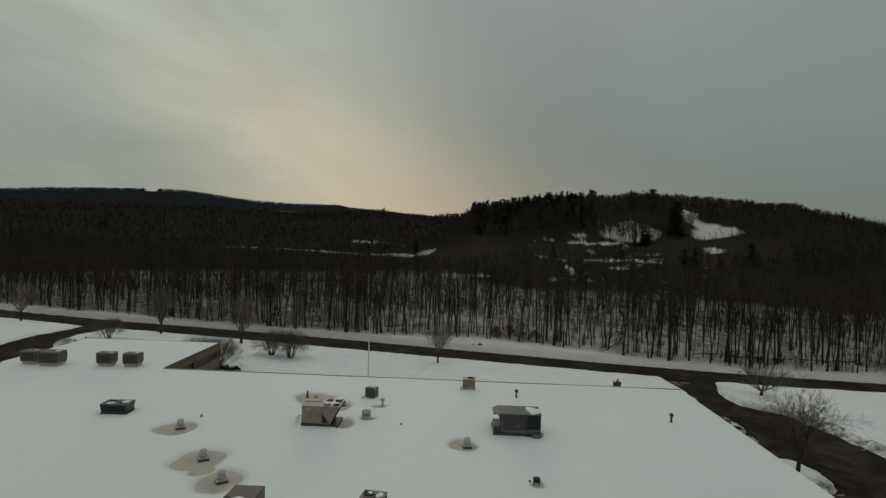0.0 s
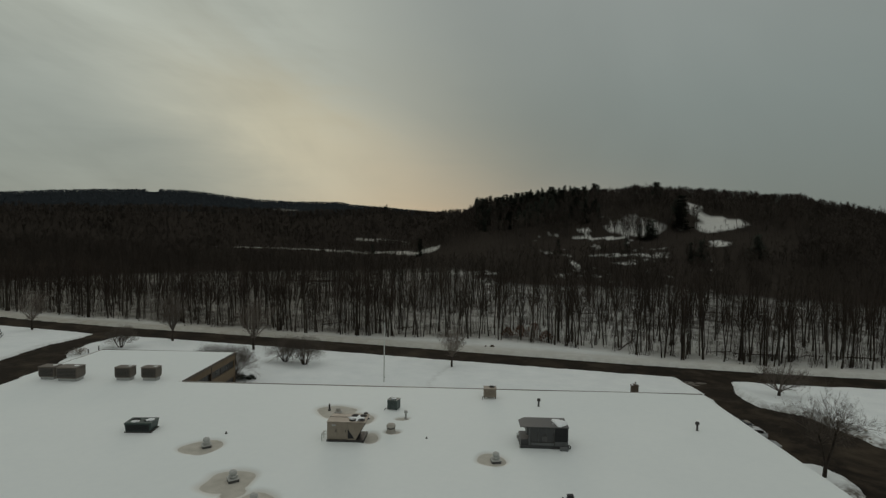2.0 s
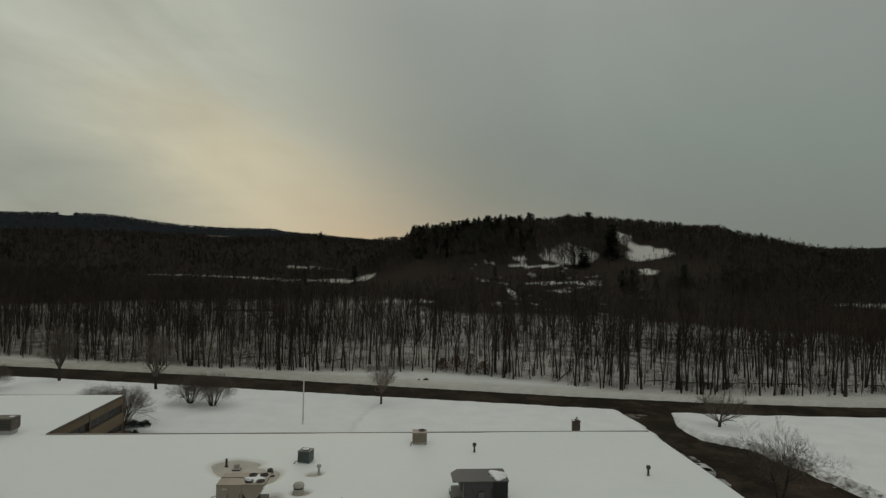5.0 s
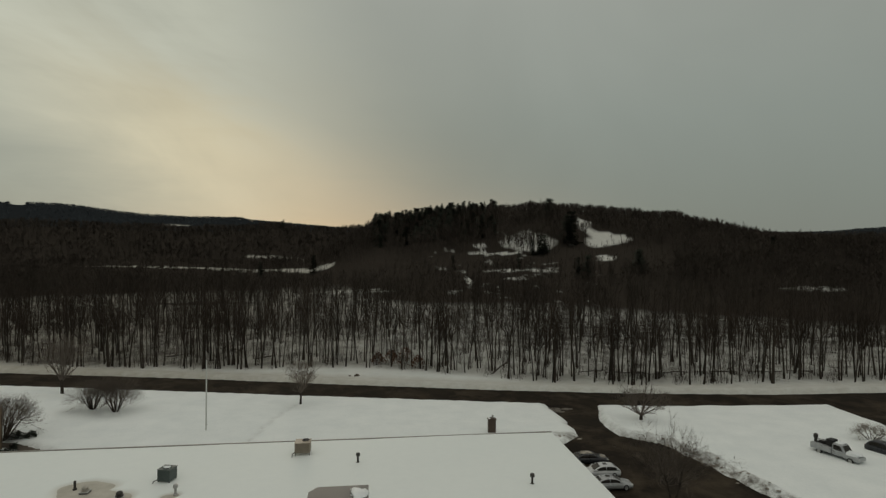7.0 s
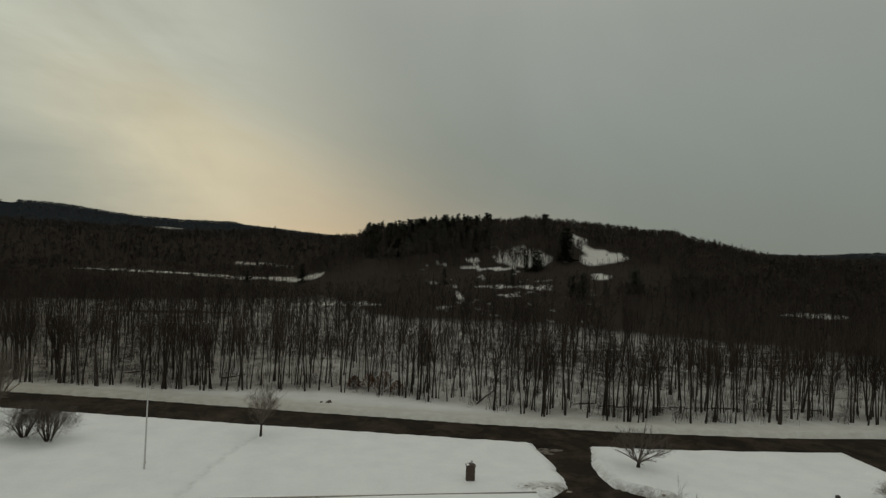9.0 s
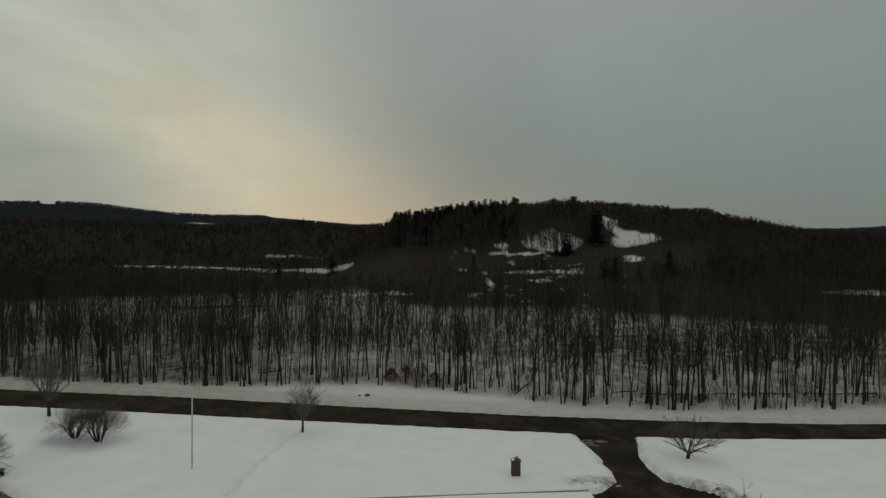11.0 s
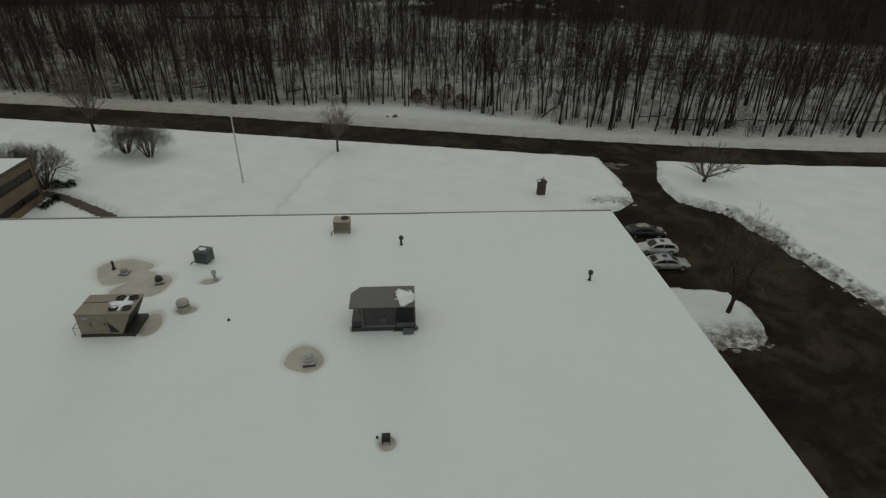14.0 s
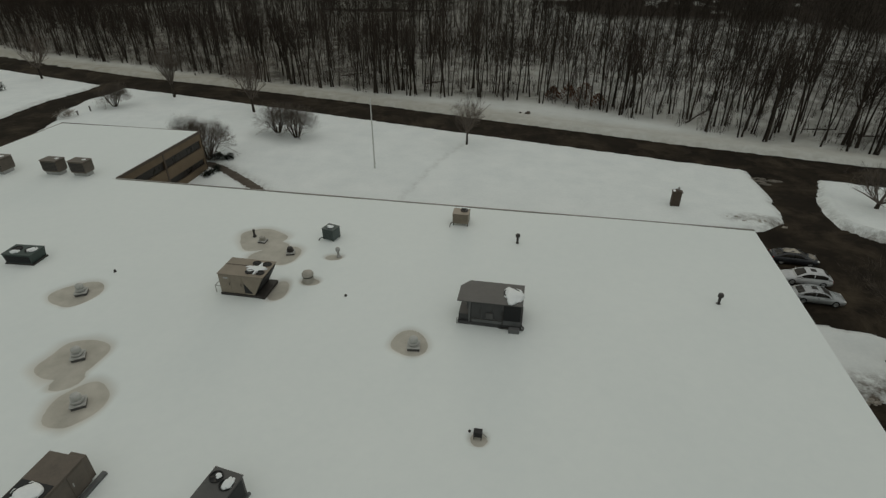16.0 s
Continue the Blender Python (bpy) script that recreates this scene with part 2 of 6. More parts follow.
NEEDLES = material("conifer_needles", (0.026, 0.030, 0.024), (0.056, 0.062, 0.046), 0.9, scale=0.5, fine=4.0, bump=0.0, gloss=0.05)
DEAD_LEAF = material("dead_leaves", (0.070, 0.032, 0.019), (0.145, 0.068, 0.038), 0.9, scale=2.0, fine=9.0, bump=0.0, gloss=0.05)
MEMBRANE = material("roof_ballast", (0.38, 0.36, 0.31), (0.53, 0.505, 0.445), 0.9, scale=0.7, fine=24.0, bump=0.4, depth=0.02, gloss=0.15)
TAN_WALL = material("tan_masonry", (0.155, 0.115, 0.076), (0.205, 0.155, 0.105), 0.85, scale=0.8, fine=18.0, bump=0.2, gloss=0.2)
BROWN_TRIM = material("brown_metal_trim", (0.060, 0.042, 0.030), (0.095, 0.068, 0.048), 0.5, scale=2.0, fine=20.0, bump=0.05)
DARK_GLASS = material("dark_window_glass", (0.020, 0.017, 0.014), (0.034, 0.029, 0.024), 0.30, scale=0.5, fine=3.0, bump=0.0, gloss=0.22)
FLASHING = material("grey_flashing", (0.21, 0.20, 0.18), (0.32, 0.30, 0.27), 0.5, 0.3, scale=1.0, fine=12.0, bump=0.05)


# ---------- mesh helpers ----------
def mesh_object(name, verts, faces, mat, parent=None):
    me = bpy.data.meshes.new(name)
    me.from_pydata(verts, [], faces)
    me.materials.append(mat)
    me.update()
    ob = new(name, me)
    ob.parent = parent
    return ob


def part(name, bm, mat, parent=None, label="", smooth=False):
    me = bpy.data.meshes.new(name)
    bm.normal_update()
    bm.to_mesh(me)
    bm.free()
    me.materials.append(mat)
    if smooth:
        me.shade_smooth()
    ob = new(name, me)
    ob.parent = parent
    if label:
        ob["label"] = label
    return ob


def thing(name, x, y, z, label, category, group="", turn=0.0):
    ob = new(name)
    ob.matrix_world = pose(x, y, z, 0, 0, turn)
    ob.empty_display_size = 0.2
    return tagged(ob, label, category, group)


def box(bm, x0, y0, z0, x1, y1, z1, bevel=0.0):
    r = bmesh.ops.create_cube(bm, size=1.0)
    vs = r["verts"]
    for v in vs:
        v.co = Vector((x0 + (v.co.x + 0.5) * (x1 - x0), y0 + (v.co.y + 0.5) * (y1 - y0), z0 + (v.co.z + 0.5) * (z1 - z0)))
    if bevel:
        es = list({e for v in vs for e in v.link_edges})
        bmesh.ops.bevel(bm, geom=es, offset=bevel, segments=1, affect="EDGES", profile=0.5)
    return bm


def prism(bm, outline, y0, y1):
    """An outline in x and z, pushed from y0 to y1."""
    a = [bm.verts.new((x, y0, z)) for x, z in outline]
    b = [bm.verts.new((x, y1, z)) for x, z in outline]
    bm.faces.new(a), bm.faces.new(b[::-1])
    for i in range(len(a)):
        j = (i + 1) % len(a)
        bm.faces.new((a[j], a[i], b[i], b[j]))
    bmesh.ops.recalc_face_normals(bm, faces=bm.faces[:])
    return bm


def lathe(bm, profile, x=0.0, y=0.0, n=16):
    """A turned shape: profile rows of radius and height, from bottom to top, closed at both ends."""
    rings = []
    for r, z in profile:
        rings.append([bm.verts.new((x + r * math.cos(2 * math.pi * i / n), y + r * math.sin(2 * math.pi * i / n), z)) for i in range(n)])
    for a, b in zip(rings, rings[1:]):
        for i in range(n):
            j = (i + 1) % n
            bm.faces.new((a[i], a[j], b[j], b[i]))
    bm.faces.new(rings[0][::-1]), bm.faces.new(rings[-1])
    return bm


def tube(bm, p, q, r, n=8, r2=None):
    p, q = Vector(p), Vector(q)
    d = (q - p).normalized()
    s = d.orthogonal().normalized()
    t = d.cross(s)
    r2 = r if r2 is None else r2
    a = [bm.verts.new(p + r * (math.cos(2 * math.pi * i / n) * s + math.sin(2 * math.pi * i / n) * t)) for i in range(n)]
    b = [bm.verts.new(q + r2 * (math.cos(2 * math.pi * i / n) * s + math.sin(2 * math.pi * i / n) * t)) for i in range(n)]
    for i in range(n):
        j = (i + 1) % n
        bm.faces.new((a[i], a[j], b[j], b[i]))
    bm.faces.new(a[::-1]), bm.faces.new(b)
    return bm


def lump(bm, x, y, z, rx, ry, rz, seed=0, rough=0.25, cuts=2):
    """An uneven low heap: the upper half of a ball pushed about by noise."""
    r = bmesh.ops.create_icosphere(bm, subdivisions=cuts, radius=1.0)
    for v in r["verts"]:
        k = 1 + rough * noise.noise(v.co * 1.8 + Vector((seed * 7.3, seed * 3.1, 0)))
        v.co = Vector((x + v.co.x * rx * k, y + v.co.y * ry * k, z + max(v.co.z, -0.15) * rz * k))
    return bm


# ---------- the lie of the land ----------
ROOF = 6.0
EYE = np.array((-20.0, -55.0))


def smooth(a, b, v):
    u = np.clip((v - a) / (b - a), 0, 1)
    return u * u * (3 - 2 * u)


def value_noise(x, y, size, seed):
    """Smooth noise between 0 and 1 on arrays."""
    x, y = np.asarray(x, float) / size, np.asarray(y, float) / size
    xi, yi = np.floor(x), np.floor(y)
    u, v = x - xi, y - yi
    u, v = u * u * (3 - 2 * u), v * v * (3 - 2 * v)

    def h(i, j):
        s = np.sin(i * 127.1 + j * 311.7 + seed * 74.7) * 43758.5453
        return s - np.floor(s)
    a = h(xi, yi) * (1 - u) + h(xi + 1, yi) * u
    b = h(xi, yi + 1) * (1 - u) + h(xi + 1, yi + 1) * u
    return a * (1 - v) + b * v


FAR_AZ = (-60, -45, -42, -38, -34, -31, -29.9, -26.8, -24, -21.5, -17.5, -13, -12, -8.5, -4, 5, 20, 36, 42, 44, 47, 60)
FAR_H = (85, 92, 96, 109, 118, 123.5, 124.5, 121, 111, 103, 99.5, 102, 96, 88, 78, 72, 70, 72, 70, 72, 80, 80)
MID_AZ = (-60, -45, -33, -28, -22.5, -16, -12, -9.6, -7, -4, -2.5, 0, 3, 8, 60)
MID_H = (30, 38, 42, 42, 40, 40.5, 44, 48, 45, 40, 43, 44, 40, 20, 10)
NEAR_AZ = (-30, -11, -6, -3.5, -1, 0.6, 4.8, 7.5, 13, 17, 20, 23.7, 27, 31.5, 33, 35, 37.4, 39.3, 44, 60)
NEAR_H = (8, 8, 10, 22, 38, 48, 53, 58, 61, 64, 61.5, 58.5, 55.5, 54.5, 47.5, 44, 39, 36, 33, 28)


ROAD = ((-700, 222), (-400, 146), (-250, 106.5), (-157, 76), (-120, 66.5), (-98, 62.5), (-60, 54.4), (-28, 47.0), (0, 40.6), (16, 37.4), (30, 34.8), (57, 32), (100, 30.5), (250, 27), (700, 20))


def line_distance(x, y, line):
    """Distance of points from a line of corners."""
    best = np.full(np.shape(x), 1e9)
    for (ax, ay), (bx, by) in zip(line, line[1:]):
        t = np.clip(((x - ax) * (bx - ax) + (y - ay) * (by - ay)) / ((bx - ax) ** 2 + (by - ay) ** 2), 0, 1)
        best = np.minimum(best, np.hypot(x - ax - t * (bx - ax), y - ay - t * (by - ay)))
    return best


def fall(x, y):
    """The lawn falls a little over a metre from the building to the road."""
    beyond = np.asarray(y) > np.interp(x, [p[0] for p in ROAD], [p[1] for p in ROAD])
    return -1.2 * np.where(beyond, 1.0, smooth(27, 6, line_distance(np.asarray(x, float), np.asarray(y, float), ROAD)))


def land(x, y):
    """Height of the ground under the snow, away from the road."""
    x, y = np.asarray(x, float), np.asarray(y, float)
    r = np.hypot(x - EYE[0], y - EYE[1])
    az = np.degrees(np.arctan2(x - EYE[0], y - EYE[1]))
    front = smooth(60, 90, y)
    far = np.interp(az, FAR_AZ, FAR_H) * smooth(850, 1800, r)
    far = far - 16 * np.exp(-((az + 30.6) / 0.45) ** 4) * smooth(1300, 1500, r)      # the cut over the ridge
    mid = np.interp(az, MID_AZ, MID_H) * smooth(470, 700, r)
    hill = np.interp(az, NEAR_AZ, NEAR_H) * smooth(230, 540, r)
    wave = (value_noise(x, y, 55, 1) - 0.5) * 2.0 * smooth(90, 160, y) + (value_noise(x, y, 14, 2) - 0.5) * 0.7 * smooth(62, 80, y)
    big = (value_noise(x, y, 160, 3) - 0.5) * 4 * smooth(300, 600, r)
    return np.maximum(np.maximum(far, mid), hill) * front + (wave + big) * front + fall(x, y)


SIDE_APRON = ((-113.6, 48), (-110.8, 38.5), (-107.8, 33.5), (-106, 28), (-103, 10), (-101, -60), (-112, -60), (-114, 30))
SIDE_ROAD = ((-119, 64), (-117, 45), (-114.5, 28), (-111, 10), (-107, -60))


def polygon_distance(x, y, poly):
    """Signed distance from a closed outline, negative inside."""
    d = line_distance(x, y, (*poly, poly[0]))
    inside = np.zeros(np.shape(x), bool)
    for (ax, ay), (bx, by) in zip(poly, (*poly[1:], poly[0])):
        cross = (ay > y) != (by > y)
        with np.errstate(divide="ignore", invalid="ignore"):
            inside ^= cross & (x < (bx - ax) * (y - ay) / (by - ay + 1e-12) + ax)
    return np.where(inside, -d, d)


DRIVE = ((10.0, 38.0), (10.6, 33.0), (10.8, 27.4), (10.0, 21), (9.6, 15.6), (8.0, 13.0), (6.0, 11.6), (0.5, 10.8), (-1, 0), (-1, -66), (34, -66), (28, -22), (24.0, -12), (22.6, -5), (21.6, 3), (19.6, 10.4), (17.0, 12.6), (15.0, 14.4), (15.4, 18.7), (16.6, 24.4), (19.0, 29.6), (21, 38))
ISLAND = ((0.3, -6.2), (6, -6.0), (10.6, -6.6), (11.2, -9), (11.0, -12), (10.2, -14.6), (8.0, -15.2), (0.3, -15.0))
YARD = ((62.5, 33), (61.7, 24.5), (60.5, 15), (54, 8.5), (48.5, 4.5), (45.5, -2), (42, -12), (38, -66), (120, -66), (120, 33))
TRAIL = ((-32.9, 36.8), (-34.4, 31), (-35.4, 25.0), (-36.5, 18.0), (-37.5, 12.0), (-39.0, 2))
FOOTPATH = ((-69.5, 19.6), (-66.0, 18.1), (-62.9, 16.0), (-60.0, 14.0), (-57.1, 12.0), (-54.5, 8.5), (-53, 2))


def paved(x, y):
    """Signed distance from the nearest cleared asphalt: negative on it."""
    half = np.interp(x, (-160, -100, -60, 0, 30, 57), (4.6, 4.9, 5.0, 4.3, 4.3, 3.6))
    d = line_distance(x, y, ROAD) - half
    d = np.minimum(d, line_distance(x, y, SIDE_ROAD) - 3.6)
    d = np.minimum(d, polygon_distance(x, y, SIDE_APRON))
    drive = np.maximum(polygon_distance(x, y, DRIVE), -polygon_distance(x, y, ISLAND))
    d = np.minimum(d, drive)
    d = np.minimum(d, polygon_distance(x, y, YARD))
    return np.minimum(d, line_distance(x, y, FOOTPATH) - 0.75)


def snow_top(x, y):
    """Height of the snow and how dirty it is, with the trail's shade counted in."""
    rough = (0.3 + 0.7 * smooth(9, 16, line_distance(x, y, ROAD))) * (0.2 + 0.8 * smooth(1.5, 4, line_distance(x, y, FOOTPATH)))
    d = paved(x, y) + ((value_noise(x, y, 2.6, 5) - 0.5) * 0.72 + (value_noise(x, y, 0.9, 6) - 0.5) * 0.36) * rough
    along = line_distance(x, y, ROAD)
    by_road = (along < 9.5) & (y > np.interp(x, [p[0] for p in ROAD], [p[1] for p in ROAD]))
    # how high the plough has thrown it: high by the drive, low along the lawn's road edge
    by_drive = smooth(10.5, 14.5, x) * smooth(34, 28, x) * smooth(30, 24, y) * smooth(-64, -40, y)
    heap = 0.10 + 0.55 * by_road + 0.50 * by_drive
    lumps = 0.45 + 0.9 * value_noise(x, y, 1.7, 7) + 0.5 * (value_noise(x, y, 0.8, 8) - 0.5)
    heap = heap - 0.2 * by_road * (x < 60)
    lumps = np.where(by_road, 0.80 + 0.30 * value_noise(x, y, 6.0, 17), lumps)
    bank = heap * lumps * smooth(0.0, 0.8, d) * smooth(4.2 + 2 * by_road - 1.4 * by_drive, 1.1, d)
    z = land(x, y) + 0.30 * smooth(-0.1, 0.9, d) + bank + (value_noise(x, y, 9, 9) - 0.5) * 0.05 * smooth(1, 4, d)
    z = z - 0.15 * smooth(0.65, 0.1, line_distance(x, y, TRAIL)) * (0.6 + 0.8 * value_noise(x, y, 1.3, 15))
    z = np.where(d < 0, land(x, y) - 0.12, z)
    dirt_shade = smooth(1.5 + 0.9 * by_drive, 0.1, d) * (0.16 + 0.70 * by_drive * smooth(19, 7, y)) + 0.25 * smooth(0.8, 0, d) * (1 - by_road)
    # grey painted along the trail for its packed, shaded groove
    dirt_shade = dirt_shade + 0.22 * smooth(0.6, 0.1, line_distance(x, y, TRAIL))
    dirt_shade = dirt_shade + smooth(5.0, 1.8, np.hypot(x - 6.0, (y - 14.2) * 2.2)) * 0.6 + smooth(3.4, 0.8, np.hypot((x - 7.5) * 0.45, y + 14.4)) * 0.9
    return z, np.clip(dirt_shade, 0, 1)


STREAM = ((-120, 196), (-54, 201), (-31, 205), (-5, 209), (24, 199), (61, 196), (90, 191))


def litter_shade_cover(x, y):
    """Grit on the far road bank, then leaf litter and painted twig shade in the wood."""
    beyond = y > np.interp(x, [p[0] for p in ROAD], [p[1] for p in ROAD])
    bank = smooth(13, 8, line_distance(x, y, ROAD))
    return np.where(beyond, np.clip(0.26 + 0.14 * smooth(0, -40, x) + 0.36 * bank + 0.34 * smooth(-3, 5, y - treeline(x)) + 0.12 * smooth(-40, -90, x), 0, 0.92), 0.0)


def brush_shade_cover(x, y):
    """How much bare brush and litter hides the snow: some in the wood, where it also paints the trees' shade, nearly
    all on the far slopes.
    """
    r = np.hypot(x - EYE[0], y - EYE[1])
    d = y - treeline(x)
    tufts = 0.55 * value_noise(x, y, 3.2, 14) + 0.45 * value_noise(x, y, 1.5, 16)
    amount = (0.36 + 0.08 * smooth(0, -40, x) + 0.08 * smooth(15, 45, x)) * smooth(-2, 5, d) + (0.16 + 0.08 * smooth(-20, 20, x)) * smooth(5, 60, d)
    near = amount * (1.0 + 0.35 * smooth(-35, -100, x) * smooth(35, 5, d)) * (0.72 + 0.55 * smooth(0.38, 0.66, tufts))
    az = np.degrees(np.arctan2(x - EYE[0], y - EYE[1]))
    gaps = smooth(0.66, 0.82, 0.55 * value_noise(x, y, 11, 18) + 0.45 * value_noise(x, y, 4, 19)) * smooth(4, 10, az) * smooth(30, 22, az) * smooth(440, 380, r)
    deep = (1 - gaps) * smooth(0, 70, r - 206 - 46 * smooth(0, -50, x) - 20 * smooth(15, -50, x)) * smooth(20, 60, d) * 1.25
    stream = 1.2 * smooth(4.0, 1.5, line_distance(x, y, STREAM)) * smooth(0.3, 0.5, value_noise(x, y, 22, 33))
    return np.clip(np.maximum(np.maximum(near, deep), stream), 0, 1.3) * (1 - clearing(x, y))


def treeline(x):
    """Where the wood begins beyond the road."""
    return np.interp(x, (-400, -250, -174, -116, -97, -49, -25, -13, -1, 7, 15, 34, 56, 120, 400),
                     (160, 122, 93, 79, 72.5, 65.0, 65.0, 61.5, 55.5, 51.8, 47.6, 43.4, 42.8, 40, 34))


HILL_FIELD = ((154, 388), (159, 366), (152, 350), (150, 338), (162, 326), (172, 314), (160, 299), (146, 293), (131, 289), (127, 298), (131, 308), (140, 318), (141, 335), (142, 352), (148, 372))
CLEARINGS = ((129, 268, 7, 7, 0, 0.2), (-195, 414, 52, 13, -5, 0.9), (-118, 404, 42, 14, -5, 0.82), (-70, 374, 32, 10, -45, 0.8), (-115, 488, 32, 5, 5, 0.9), (93, 314, 19, 22, -15, 0.0),
             (60, 297, 23, 3.2, -18, 0.5), (57, 316, 4, 8, 0, 0.9), (70, 256, 24, 3.5, -13, 0.1), (35, 240, 2.4, 11, 0, 0.6), (61, 239, 8, 4, -20, 0.4), (203, 187, 17, 6, -20, 0.15), (-25, 231, 21, 4.5, -14, 0.2),
             (-506, 1318, 12, 16, 0, 0.9), (-478, 1340, 13, 16, 0, 0.9), (-786, 1166, 22, 12, 35, 0.5), (-915, 1449, 9, 110, 30.6, 1.0))


def clearing(x, y, trees=False):
    """1 where open snow lies among the woods; for trees, how far they keep off it."""
    k = np.zeros(np.shape(x))
    wob = (value_noise(x, y, 20, 11) - 0.5) * 0.5 + (value_noise(x + y * 0.3, y, 6, 12) - 0.5) * 0.3
    for cx, cy, rx, ry, turn, bare in CLEARINGS:
        c, s = math.cos(radians(turn)), math.sin(radians(turn))
        u, v = ((x - cx) * c + (y - cy) * s) / rx, (-(x - cx) * s + (y - cy) * c) / ry
        k = np.maximum(k, smooth(1.15, 0.85, np.hypot(u, v) + wob) * (bare if trees else 1.0))
    return np.maximum(k, smooth(2.0, -2.0, polygon_distance(x, y, HILL_FIELD) + wob * 5))


SCRUB = ((-185, 352, 70, 44, 0), (-120, 318, 140, 56, -20), (125, 262, 48, 34, -10), (60, 268, 60, 22, -20), (-470, 1250, 90, 50, 0))


def scrub(x, y):
    """1 where only low scrub grows."""
    k = np.zeros(np.shape(x))
    for cx, cy, rx, ry, turn in SCRUB:
        c, s = math.cos(radians(turn)), math.sin(radians(turn))
        k = np.maximum(k, smooth(1.15, 0.9, np.hypot(((x - cx) * c + (y - cy) * s) / rx, (-(x - cx) * s + (y - cy) * c) / ry)))
    return k


def grid_mesh(name, xs, ys, height, attributes, mat):
    gx, gy = np.meshgrid(xs, ys)
    gz = height(gx, gy)
    nx, ny = len(xs), len(ys)
    co = np.stack([gx, gy, gz], -1).reshape(-1, 3)
    i = np.arange((ny - 1) * (nx - 1))
    a = (i // (nx - 1)) * nx + i % (nx - 1)
    quads = np.stack([a, a + 1, a + 1 + nx, a + nx], 1)
    me = bpy.data.meshes.new(name)
    me.vertices.add(len(co)), me.loops.add(quads.size), me.polygons.add(len(quads))
    me.vertices.foreach_set("co", co.ravel())
    me.loops.foreach_set("vertex_index", quads.ravel().astype(np.int32))
    me.polygons.foreach_set("loop_start", np.arange(0, quads.size, 4, dtype=np.int32))
    me.update(calc_edges=True)
    for key, values in attributes(gx, gy).items():
        at = me.attributes.new(key, "FLOAT", "POINT")
        at.data.foreach_set("value", np.ascontiguousarray(values, float).ravel())
    me.materials.append(mat)
    me.shade_smooth()
    return new(name, me)


def steps(*runs):
    """Grid lines from runs of (start, end, step)."""
    out = [np.arange(a, b, s) for a, b, s in runs]
    return np.concatenate(out + [np.array([runs[-1][1]])])


def ground_height(x, y):
    z, _ = snow_top(x, y)
    under = (x > -91) & (x < -0.6) & (y < -0.6) & (y > -61)
    return np.where(under, -0.15, z)


tagged(grid_mesh("ground", steps((-4200, -1400, 140), (-1400, -400, 25), (-400, -190, 4), (-190, 90, 0.7), (90, 300, 4), (300, 900, 20), (900, 4200, 150)),
                 steps((-900, -70, 70), (-70, 76, 0.66), (76, 132, 1.4), (132, 300, 4), (300, 700, 9), (700, 2200, 30), (2200, 4500, 200)), ground_height,
                 lambda x, y: {"dirt_shade": snow_top(x, y)[1], "brush": brush_shade_cover(x, y), "litter_shade": litter_shade_cover(x, y), "ridge_haze": smooth(1100, 1350, np.hypot(x - EYE[0], y - EYE[1]))}, SNOW_GROUND),
       "snow-covered ground with ploughed dirty banks along the asphalt", "ground", kind="structure")


def ribbon(name, line, half, z, mat):
    pts = []
    for (ax, ay), (bx, by) in zip(line, line[1:]):
        n = max(1, int(math.hypot(bx - ax, by - ay) / 6))
        pts += [(ax + (bx - ax) * i / n, ay + (by - ay) * i / n) for i in range(n)]
    pts.append(line[-1])
    verts, faces = [], []
    for i, (x, y) in enumerate(pts):
        p, q = pts[max(0, i - 1)], pts[min(len(pts) - 1, i + 1)]
        dx, dy = q[0] - p[0], q[1] - p[1]
        d = math.hypot(dx, dy)
        for k in (-half, 0, half):
            u, v = x - dy / d * k, y + dx / d * k
            verts.append((u, v, float(fall(np.array([u]), np.array([v]))[0]) + z + (0.03 if k == 0 else -0.02)))
    for i in range(len(pts) - 1):
        for k in (0, 1):
            a = 3 * i + k
            faces.append((a, a + 3, a + 4, a + 1))
    return mesh_object(name, verts, faces, mat)


tagged(ribbon("road", ROAD, 6.2, 0.0, ASPHALT), "wet dark two-lane asphalt road ploughed between snow banks", "road", kind="structure")
tagged(ribbon("side_road", SIDE_ROAD, 9.5, -0.008, ASPHALT), "wet dark asphalt side road joining the main road", "road", kind="structure")
tagged(ribbon("footpath", FOOTPATH, 1.3, 0.0, DAMP_CONCRETE), "cleared narrow footpath curving across the snowy lawn", "path", kind="structure")
for name, xs, ys, z, label in (("parking_lot", steps((-0.4, 33, 1.5)), steps((-68, 38, 1.5)), -0.016, "wet worn asphalt drive and parking lot beside the building"),
                               ("service_yard", steps((36.4, 122, 2.5)), steps((-68, 33, 2.5)), -0.022, "dark cleared asphalt yard beyond the snow bank")):
    tagged(grid_mesh(name, xs, ys, lambda x, y: fall(x, y) + z, lambda x, y: {}, ASPHALT), label, "parking lot", kind="structure")


# ---------- the building: long flat roof with a wing ----------
EAST, NORTH, WEST, SOUTH = 0.0, 0.0, -88.9, -62.0
WING_X0, WING_X1, WING_Y = -89.4, -67.3, 16.8

